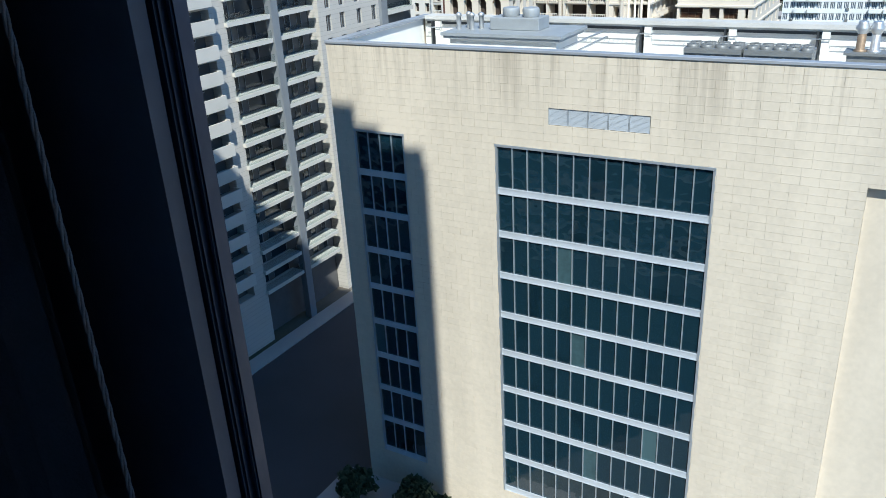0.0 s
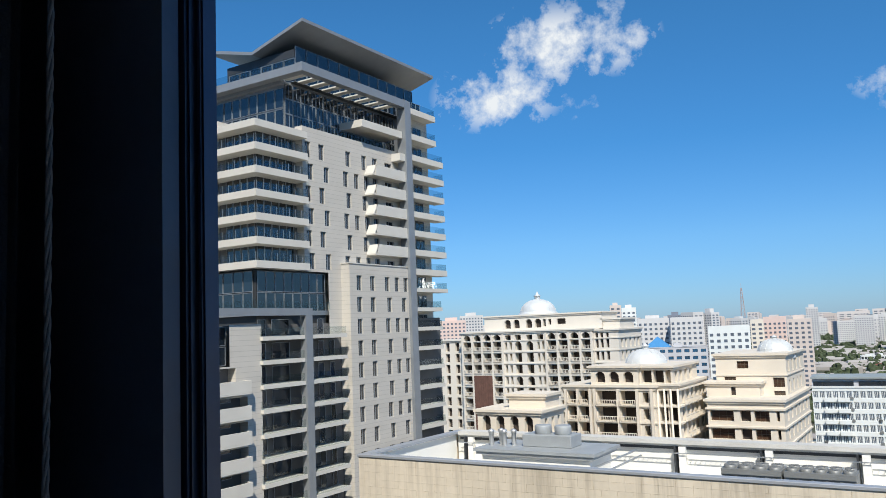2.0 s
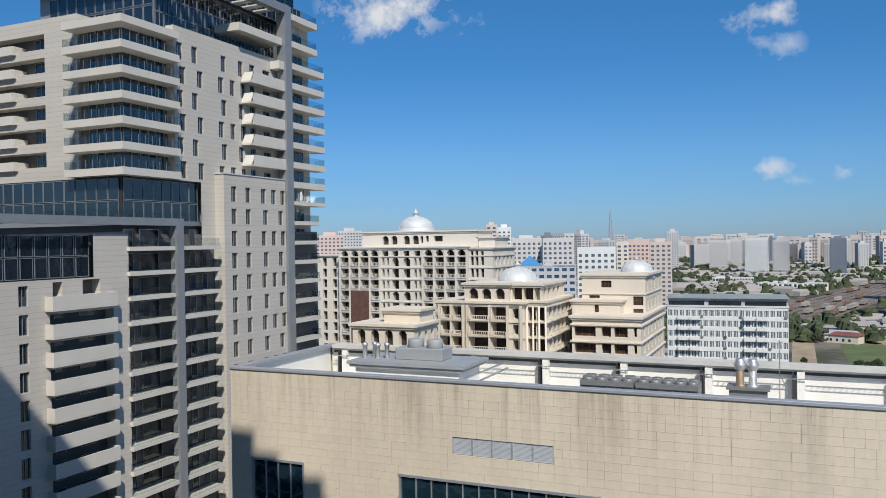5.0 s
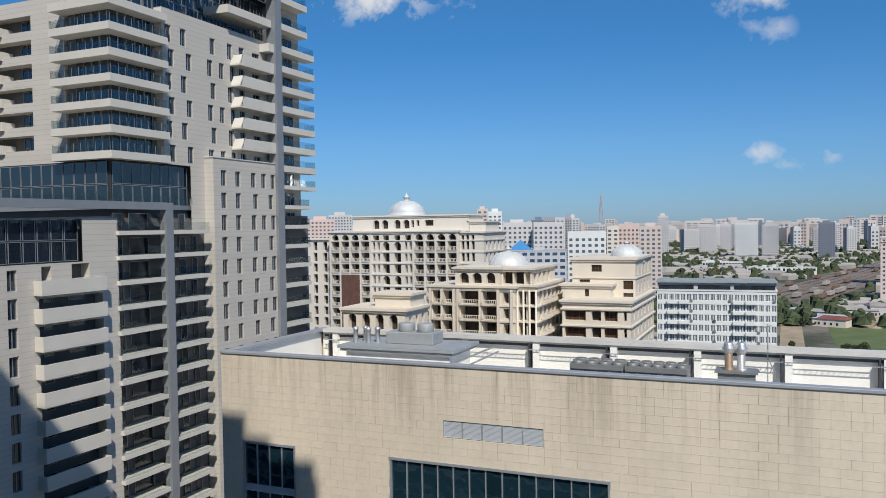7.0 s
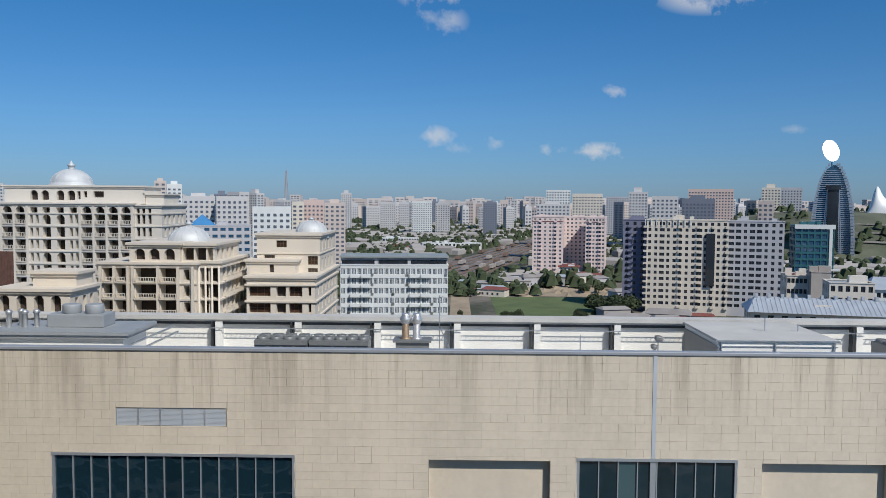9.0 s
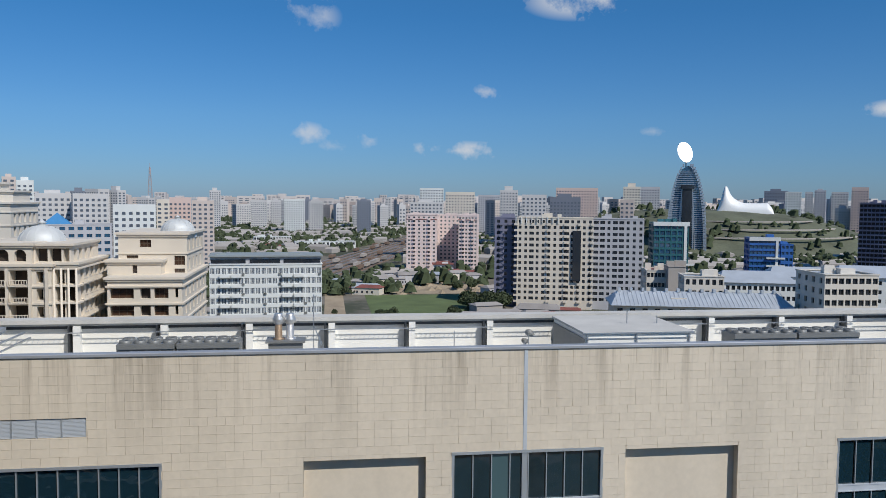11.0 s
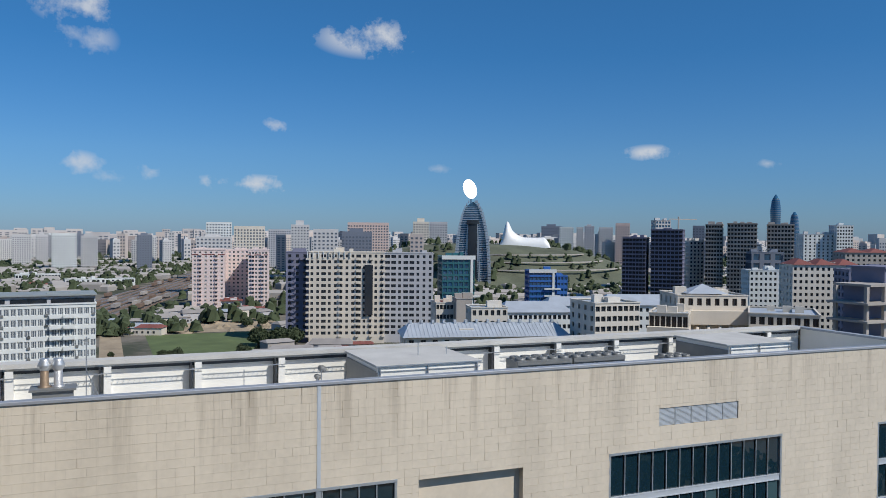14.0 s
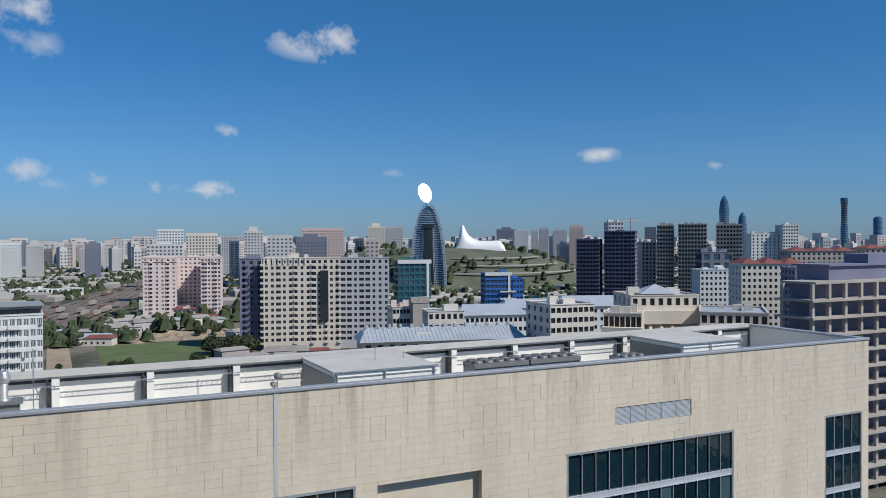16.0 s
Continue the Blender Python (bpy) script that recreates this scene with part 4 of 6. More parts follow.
def put_arches(parent, o, U, holes, mat):
    o, U = Vector(o), Vector(U)
    N = U.cross(Z)
    rot = Matrix((U, -N, Z)).transposed().to_4x4()
    for ua, ub, za, zb in holes:
        p = part("arch", arch_piece(ub - ua, zb - za), mat, parent)
        p.matrix_basis = Matrix.Translation(o + U * ua + Z * za + N * 0.01) @ rot


def railing(parent, o, U, ua, ub, z, out, mat):
    """A balcony slab with a baluster rail."""
    o, U = Vector(o), Vector(U)
    N = U.cross(Z)
    bm = bmesh.new()
    a, b = o + U * ua + N * out, o + U * ub + N * out
    bar(bm, o + U * ua + N * out / 2 + Z * (z + 0.08), o + U * ub + N * out / 2 + Z * (z + 0.08), out + 0.1, 0.16)
    bar(bm, a + Z * (z + 1.0), b + Z * (z + 1.0), 0.12)
    n = max(2, int((ub - ua) / 0.4))
    for i in range(n + 1):
        p = a + (b - a) * i / n
        bar(bm, p + Z * (z + 0.1), p + Z * (z + 1.0), 0.1)
    part("balcony", bm, mat, parent)


def dome(parent, x, y, z, r, tip):
    bm = bmesh.new()
    turned(bm, x, y, [(r * 1.1, z - 1.2), (r * 1.1, z - 0.2), (r, z)] + [(r * math.cos(a), z + r * 0.74 * math.sin(a)) for a in steps(0.1, 1.45, 8)], 32)
    d = part("dome", bm, DOME, parent, "silver sheet-metal dome")
    bm = bmesh.new()
    for i in range(16):
        a = 2 * math.pi * i / 16
        for p, q in zip(steps(0.0, 1.45, 7), steps(0.0, 1.45, 7)[1:]):
            bar(bm, (x + r * math.cos(p) * math.cos(a), y + r * math.cos(p) * math.sin(a), z + r * 0.74 * math.sin(p)), (x + r * math.cos(q) * math.cos(a), y + r * math.cos(q) * math.sin(a), z + r * 0.74 * math.sin(q)), 0.1)
    part("ribs", bm, DOME, d)
    h = z + r * 0.74
    bm = bmesh.new()
    turned(bm, x, y, [(r * 0.16, h - 0.1), (r * 0.16, h + (tip - h) * 0.35), (r * 0.22, h + (tip - h) * 0.4), (r * 0.1, h + (tip - h) * 0.6), (0.05, tip)], 12)
    part("finial", bm, DOME, d)


def block_shell(parent, x0, x1, y0, y1, z0, z1, front, right, mat, depth=0.8, cornice=True, left=()):
    bm = bmesh.new()
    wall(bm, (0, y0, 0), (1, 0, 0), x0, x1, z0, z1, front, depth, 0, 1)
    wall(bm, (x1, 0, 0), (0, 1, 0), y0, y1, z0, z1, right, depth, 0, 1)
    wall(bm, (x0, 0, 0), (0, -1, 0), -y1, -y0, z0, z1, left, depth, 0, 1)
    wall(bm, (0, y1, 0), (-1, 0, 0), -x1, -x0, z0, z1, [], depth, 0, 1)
    # the second slot closes each opening with painted shade
    part("wall", bm, [mat, OPENING_SHADE], parent)
    part("roof", boxes((x0 + 0.02, x1 - 0.02, y0 + 0.02, y1 - 0.02, z1 - 0.4, z1 - 0.05)), ROOF_GREY, parent)
    if cornice:
        part("cornice", boxes((x0 - 0.5, x1 + 0.5, y0 - 0.5, y1 + 0.4, z1 - 0.25, z1 + 0.15), (x0 - 0.28, x1 + 0.28, y0 - 0.28, y1 + 0.2, z1 - 0.6, z1 - 0.26)), mat, parent)


def string_courses(parent, x0, x1, y0, zs, mat, out=0.25, y1=None):
    for z in zs:
        part("string_course", boxes((x0 - out, x1 + out, y0 - out, (y1 or y0 + 0.01), z - 0.2, z + 0.1)), mat, parent)


# long block behind
pa = thing("sandstone_palace", (-100, 215, G), "long pale sandstone block with arched loggias and a silver dome", "building")
fl = [45.7 - 3.26 * k for k in range(11)]
cols = [-123.1, -119.7, -116.4, -113.1]
mid_narrow = [-109.3, -107.8, -99.0, -97.6]
mid_arch = [-106.05, -102.4]
right_cols = [-95.8, -92.4, -89.0, -85.7]
front, arched, rails = [], [], []
for k, t in enumerate(fl):
    for u in cols + right_cols:
        front.append((u, u + 2.55, t - 2.45, t))
        rails.append((u + 0.02, u + 2.53, t - 2.4))
    for u in mid_narrow:
        front.append((u, u + 0.75, t - 2.2, t - 0.1))
    for u in mid_arch:
        front.append((u, u + 2.1, t - 2.5, t))
        if k in (0, 3, 6):
            arched.append(front[-1])
top_row = [(u + 0.1, u + 2.4, 46.2, 47.8) for u in cols + right_cols]
front += top_row + [(u, u + 1.9, 46.2, 47.6) for u in (-109.2, -106.0, -102.4, -99.0)]
right = [(y, y + 1.6, t - 2.3, t) for t in fl for y in (206, 210, 214)]
block_shell(pa, -123.8, -82.4, 203.0, 220.0, G, 48.7, front, right, PALACE_PALE, 2.2)
put_arches(pa, (0, 203.0, 0), FRONT, arched + top_row, PALACE_PALE)
for ua, ub, z in rails:
    railing(pa, (0, 203.0, 0), FRONT, ua, ub, z, 0.3, PALACE_PALE)
string_courses(pa, -123.8, -82.4, 203.0, [t + 0.42 for t in fl[:8]], PALACE_PALE, 0.2)
up = [(u, u + 1.95, 49.5, 52.0) for u in (-110.9, -108.0, -104.0, -101.1)]
block_shell(pa, -117.7, -80.9, 206.5, 218.0, 48.6, 53.2, up + [(-94.3, -91.6, 50.2, 51.8), (-96.9, -96.0, 50.2, 51.8), (-98.6, -97.7, 49.8, 51.8)], [], PALACE_PALE, 1.0)
put_arches(pa, (0, 206.5, 0), FRONT, up, PALACE_PALE)
for u in [-123.45, -120.1, -116.8, -113.4, -110.0, -96.3, -92.8, -89.4, -86.1, -82.8]:
    part("pilaster", boxes((u - 0.28, u + 0.28, 202.72, 202.99, G, 47.9)), PALACE_PALE, pa)
dome(pa, -102.6, 212.0, 53.9, 5.2, 60.0)
rb = [(u, u + 0.85, t - 2.2, t) for t in fl for u in (-81.9, -80.5, -78.9)] + [(u, u + 0.8, 46.2, 47.4) for u in (-81.9, -80.5, -78.9)]
block_shell(pa, -82.38, -75.4, 203.6, 222.0, G, 48.3, rb, [(y, y + 1.5, t - 2.3, t) for t in fl for y in (205.5, 208.5, 212, 215.5, 218.5)], PALACE_PALE, 0.8)
string_courses(pa, -82.0, -75.4, 203.6, [t + 0.42 for t in fl[:5]], PALACE_PALE, 0.2, 222.0)
block_shell(pa, -80.8, -76.0, 207.0, 218.0, 48.2, 51.2, [], [], PALACE_PALE, 0.4)
for k in range(8):
    part("scaffold_netting", boxes((-119.6 + 0.75 * k, -118.9 + 0.75 * k, 202.4, 202.7, 8, 36.2)), NETTING, pa, "brown unfinished curtain wall")
lw = [(u, u + 1.4, t - 2.5, t) for t in fl for u in (-136.0, -132.0, -128.5, -126.3)]
block_shell(pa, -139, -123.9, 207.0, 220.0, G, 46.6, lw, [], PALACE_PALE, 1.0)

# nearer block with a columned corner bay
pb = thing("sandstone_block", (-47, 142, G), "sandstone apartment block with deep balconies and a silver dome", "building")
fb = [38.2 - 2.78 * k for k in range(12)]
front, rails = [], []
for t in fb:
    front += [(-59.5, -57.8, t - 2.2, t), (-57.3, -55.7, t - 2.2, t), (-54.0, -50.4, t - 2.35, t), (-49.75, -47.1, t - 2.35, t), (-45.8, -44.8, t - 2.0, t - 0.2)]
    rails += [(-54.1, -50.3, t - 2.5), (-49.85, -47.0, t - 2.5), (-59.55, -57.75, t - 2.5), (-57.35, -55.65, t - 2.5)]
right = [(y, y + 1.7, t - 2.3, t) for t in fb for y in (136.4, 139.2, 142.0, 144.8, 147.6, 150.0)]
block_shell(pb, -60.2, -43.6, 133.5, 152.0, G, 39.1, front, [], PALACE, 2.4)
block_shell(pb, -43.58, -40.0, 134.6, 152.0, G, 39.3, [(u, u + 1.3, t - 2.3, t) for t in fb for u in (-43.2, -41.6)], right, PALACE, 1.6)
for ua, ub, z in rails:
    railing(pb, (0, 133.5, 0), FRONT, ua, ub, z, 0.7, PALACE)
for u in (-59.9, -57.55, -55.2, -54.4, -50.1, -46.7, -44.2):
    part("pilaster", boxes((u - 0.22, u + 0.22, 133.0, 133.49, G, 38.5)), PALACE, pb)
for u in (-43.4, -42.3, -41.2, -40.0):
    bm = bmesh.new()
    turned(bm, u, 134.2, [(0.2, G), (0.18, 38.6)], 12)
    part("column", bm, PALACE, pb)
string_courses(pb, -60.2, -43.6, 133.5, [t + 0.3 for t in fb], PALACE, 0.2)
string_courses(pb, -43.5, -40.0, 134.6, [t + 0.3 for t in fb], PALACE, 0.5, 152.2)
for y in (136.4, 139.2, 142.0, 144.8, 147.6):
    for t in fb[:6]:
        railing(pb, (-40.0, 0, 0), RIGHT, y - 0.2, y + 1.9, t - 2.5, 0.6, PALACE)
topf = [(u, u + 1.75, 39.6, 41.5) for u in (-54.3, -51.8, -49.2)]
block_shell(pb, -55.2, -46.6, 134.0, 150, 39.0, 42.4, topf, [], PALACE, 1.0)
put_arches(pb, (0, 134.0, 0), FRONT, topf, PALACE)
block_shell(pb, -46.58, -40.9, 134.9, 150, 39.2, 42.3, [(-46.3, -44.5, 39.5, 41.6), (-44.2, -42.4, 39.5, 41.6), (-42.1, -41.2, 39.5, 41.6)], [(y, y + 1.6, 39.5, 41.4) for y in (136.2, 139, 142, 145)], PALACE, 1.6)
dome(pb, -48.0, 143.0, 42.3, 3.75, 46.2)

# stepped block
pc = thing("sandstone_block", (-29, 150, G), "stepped plain sandstone block with a silver dome", "building")
fc = [34.4 - 3.0 * k for k in range(10)]
front = []
for k, t in enumerate(fc):
    front += [(-36.7, -32.8, t - 1.75, t), (-31.75, -30.05, t - 1.75, t), (-29.5, -27.1, t - 1.75, t), (-26.0, -25.5, t - 1.6, t)]
block_shell(pc, -37.1, -24.8, 141.0, 168.0, G, 36.2, front, [(y, y + 1.4, t - 1.8, t) for t in fc for y in (144, 148, 152, 156, 160, 164)], PALACE, 1.0)
string_courses(pc, -37.1, -24.8, 141.0, [t + 0.4 for t in fc], PALACE, 0.3, 168.2)
put_windows(pc, (0, 141, 0), FRONT, [h for h in front if h[0] in (-36.7, -29.5)], BARK, BROWN_GLASS, 0.9, 3, 2)
block_shell(pc, -38.2, -29.2, 145.5, 160.0, 36.1, 38.8, [(-34.0, -33.2, 36.6, 38.0)], [], PALACE, 0.4)
upw = [(-33.5, -31.55, 41.0, 42.3), (-27.55, -25.7, 37.75, 39.4), (-27.55, -25.7, 35.9, 37.1), (-35.8, -33.8, 38.8, 39.5)]
block_shell(pc, -37.2, -25.3, 149.0, 168.0, 36.1, 43.5, upw, [(y, y + 1.4, z, z + 2.0) for y in (151, 155, 159, 163) for z in (36.8, 40.3)], PALACE, 0.4)
put_windows(pc, (0, 149, 0), FRONT, upw, BARK, BROWN_GLASS, 0.35, 3, 2)
part("string_course", boxes((-37.4, -25.1, 148.8, 168.2, 39.75, 39.95)), PALACE, pc)
dome(pc, -28.5, 158.0, 43.6, 3.15, 46.6)

# low arcaded pavilion
pd_ = thing("arcaded_pavilion", (-57, 113, G), "low sandstone pavilion with an arcade", "building")
arc = [(u, u + 1.4, 34.0, 36.4) for u in steps(-63.5, -56.2, 4)]
block_shell(pd_, -64.4, -53.5, 109.5, 118.0, G, 37.2, arc + [(u, u + 1.4, 29.0, 31.8) for u in steps(-63.5, -56.2, 4)], [(y, y + 1.0, 33.6, 36.0) for y in (111, 113.4, 115.6)], PALACE, 1.0)
put_arches(pd_, (0, 109.5, 0), FRONT, arc, PALACE)
string_courses(pd_, -64.4, -53.5, 109.5, [33.2], PALACE, 0.25, 118.0)
block_shell(pd_, -60.3, -54.0, 112.5, 117.6, 37.1, 39.4, [], [], PALACE, 0.3)

# ---- blocks of flats ----
def flats(name, label, az, d, width, depth, top, yaw, mat, storey, ncol, win_w, win_h, group="", glass=DARK_GLASS, frame_mat=SPANDREL, side_cols=4, base=None, wide=(), roof_mat=None, recess=0.25, nx=2, parapet=0.8, windows=True):
    """A rectangular block with real openings; az, d: bearing and distance of its front's middle."""
    base = G if base is None else base
    a = radians(az)
    e = thing(name, (d * math.sin(a), d * math.cos(a), base), label, "building", group, yaw, flat=False)
    h = top - base
    n = int((h - 1.5) / storey)
    tops = [h - 0.9 - storey * k for k in range(n)]
    def cols_of(w, k):
        p = w / k
        return [-w / 2 + p * (i + 0.5) for i in range(k)]
    fr = []
    for i, u in enumerate(cols_of(width, ncol)):
        w = win_w * (1.7 if i in wide else 1.0)
        fr += [(u - w / 2, u + w / 2, t - win_h, t) for t in tops]
    pw = win_w if side_cols else 0
    sd = [(u - pw / 2, u + pw / 2, t - win_h, t) for u in cols_of(depth, side_cols) for t in tops] if side_cols else []
    bm = bmesh.new()
    wall(bm, (0, 0, 0), (1, 0, 0), -width / 2, width / 2, 0, h, fr, recess, 0, 1)
    wall(bm, (width / 2, depth / 2, 0), (0, 1, 0), -depth / 2, depth / 2, 0, h, sd, recess, 0, 1)
    wall(bm, (-width / 2, depth / 2, 0), (0, -1, 0), -depth / 2, depth / 2, 0, h, sd, recess, 0, 1)
    wall(bm, (0, depth, 0), (-1, 0, 0), -width / 2, width / 2, 0, h, [], recess, 0, 1)
    part("wall", bm, [mat, glass], e)
    part("roof", boxes((-width / 2 + 0.2, width / 2 - 0.2, 0.2, depth - 0.2, h - 0.6, h - 0.3)), roof_mat or ROOF_GREY, e)
    part("parapet", boxes((-width / 2 - 0.2, width / 2 + 0.2, -0.2, 0.3, h, h + parapet * 0.4), (-width / 2 - 0.2, width / 2 + 0.2, depth - 0.3, depth + 0.2, h, h + parapet * 0.4), (-width / 2 - 0.2, -width / 2 + 0.3, 0.3, depth - 0.3, h, h + parapet * 0.4), (width / 2 - 0.3, width / 2 + 0.2, 0.3, depth - 0.3, h, h + parapet * 0.4)), mat, e)
    if windows:
        put_windows(e, (0, 0, 0), (1, 0, 0), fr, frame_mat, glass, recess - 0.02, nx, 1, 0.12, joined=d > 300)
    for _ in range(3):
        x, y = random.uniform(-width * 0.35, width * 0.35), random.uniform(depth * 0.3, depth * 0.7)
        s = random.uniform(1.0, 2.4)
        part("roof_hut", boxes((x - s, x + s, y - s * 0.7, y + s * 0.7, h - 0.3, h + random.uniform(1.2, 2.6))), mat, e)
    return e, h, n, tops


def add_balconies(e, us, w, tops, mat, out=1.1, tall=1.0):
    """Boxed balconies that stand proud of a front, one part each on one mesh."""
    key = ("balc", w, out, tall)
    for u in us:
        for t in tops:
            me = SHARED.get(key)
            if me is None:
                q = boxes((-w / 2, w / 2, -out, -0.01, 0, 0.15), (-w / 2, w / 2, -out, -out + 0.1, 0.16, tall), (-w / 2, -w / 2 + 0.1, -out + 0.11, -0.01, 0.16, tall), (w / 2 - 0.1, w / 2, -out + 0.11, -0.01, 0.16, tall))
                me = bpy.data.meshes.new("balcony")
                q.to_mesh(me)
                q.free()
                SHARED[key] = me
            p = part("balcony", me, mat, e)
            p.matrix_basis = Matrix.Translation((u, 0, t - 2.75))


# white block with air conditioners
e, h, n, tops = flats("apartment_block", "long white apartment block with a flat grey attic and balcony stacks", -4.33, 240.0, 32.5, 14, 30.3, 4.33, APT_WHITE, 2.95, 20, 1.3, 1.85, frame_mat=APT_WHITE, glass=FAR_PANE, nx=3)
part("attic", boxes((-16.1, 16.1, 0.6, 13.5, h, h + 2.4)), APT_GREY, e)
for u0, u1 in ((-15.8, -6), (-4.8, 4), (5, 15.8)):
    part("attic_window", boxes((u0, u1, 0.5, 0.595, h + 0.5, h + 1.6)), DARK_GLASS, e)
part("attic_roof", boxes((-16.5, 16.5, -0.3, 14, h + 2.4, h + 2.8), (-15, -12, 4, 6, h + 2.8, h + 3.1), (4, 10, 4, 6, h + 2.8, h + 3.1)), APT_ROOF, e)
add_balconies(e, [-11.9, -8.6, 6.0, 9.4], 2.9, tops[:8], APT_WHITE)
for i in range(28):
    u, t = random.choice([-13.8, -6.7, -0.4, 3.9, 11.4, 15.6]), random.choice(tops[:7])
    part("air_conditioner", boxes((u - 0.4, u + 0.4, -0.35, -0.01, t - 2.1, t - 1.5)), UNIT_GREY, e)

e, h, n, tops = flats("grey_hall", "grey balcony hall with a blue pyramid roof", -16.6, 400.0, 30.0, 18, 37.0, 14.0, APT_GREY, 3.3, 8, 2.4, 1.5, "", BLUE_GLASS, DARK_METAL, 4)
bm = bmesh.new()
v = [bm.verts.new(p) for p in ((-14, 1, h + 0.3), (-2, 1, h + 0.3), (-2, 12, h + 0.3), (-14, 12, h + 0.3), (-8, 6.5, h + 5.5))]
for f in ((0, 1, 4), (1, 2, 4), (2, 3, 4), (3, 0, 4)):
    bm.faces.new([v[j] for j in f])
part("pyramid_roof", bm, surf("bright blue sheet roof", (0.05, 0.22, 0.45), 0.5, var=0.1), e, "bright blue pyramid roof")

# cream and grey high-rise slab
e, h, n, tops = flats("high_rise_flats", "cream brick high-rise slab of flats with dark square windows", 16.22, 398.0, 37.3, 18, 41.2, -16.2, APT_CREAM, 2.95, 13, 1.35, 1.5, frame_mat=DARK_METAL, side_cols=5, wide=(2, 8))
add_balconies(e, [-19.3, -3.3, 5.2, 12.0, 18.2], 1.7, tops, APT_CREAM, 1.0)
part("stair_window", boxes((8.8, 12.8, -1.2, -0.02, h - 31.0, h - 6.0)), DARK_GLASS, e, "dark stair tower glazing")
for i in range(9):
    part("crown_fin", boxes((-19.5 + 2.6 * i, -19.1 + 2.6 * i, -0.6, -0.02, h - 2.6, h + 0.6)), APT_WHITE, e)
e, h, n, tops = flats("high_rise_flats", "cool grey high-rise block of flats with paired dark windows", 20.65, 401.0, 24.6, 18, 41.0, -20.0, APT_GREY, 2.95, 8, 1.4, 1.5, frame_mat=DARK_METAL, side_cols=5, wide=(0, 1, 3, 4))
# the slab's end away from the sun, its shade painted as dark material
e, h, n, tops = flats("high_rise_flats", "dark end block of flats, shade in its colour", 12.72, 404.0, 11.2, 18, 41.0, -14.0, DARK_CONC_SHADE, 2.95, 3, 1.5, 1.6, frame_mat=DARK_METAL, side_cols=5)
add_balconies(e, [-2.4, 2.2], 2.0, tops[:12], DARK_CONC_SHADE)

# pink pair
for az, d, w in ((6.64, 600.0, 22.6), (9.98, 592.0, 13.8)):
    e, h, n, tops = flats("pink_flats", "pink rendered high-rise flats with balcony stacks", az, d, w, 24, 38.0, -az - 4, PINK, 2.9, 6, 1.5, 1.5, "pink high-rises", frame_mat=APT_WHITE, side_cols=6, parapet=2.5)
    add_balconies(e, [-w * 0.25, w * 0.25], 2.2, tops, PINK)
    part("roof_trim", boxes((-w / 2 - 0.25, w / 2 + 0.25, -0.25, 0.0, h - 3.2, h - 2.7)), RED_ROOF, e)
e, h, n, tops = flats("pink_flats", "pink high-rise wing set back in shade", 8.5, 622.0, 19.0, 14, 37.9, -8, PINK, 2.9, 6, 1.5, 1.5, "pink high-rises", frame_mat=APT_WHITE)
e, h, n, tops = flats("gatehouse", "white gatehouse with a red hipped roof", 8.2, 580.0, 14.0, 10, 2.5, -8, APT_WHITE, 3, 5, 1.4, 1.5, roof_mat=RED_ROOF, parapet=0.2)
part("hip_roof", boxes((-8, 8, -1, 11, h, h + 0.6), (-5, 5, 2, 8, h + 0.61, h + 2.2)), RED_ROOF, e)

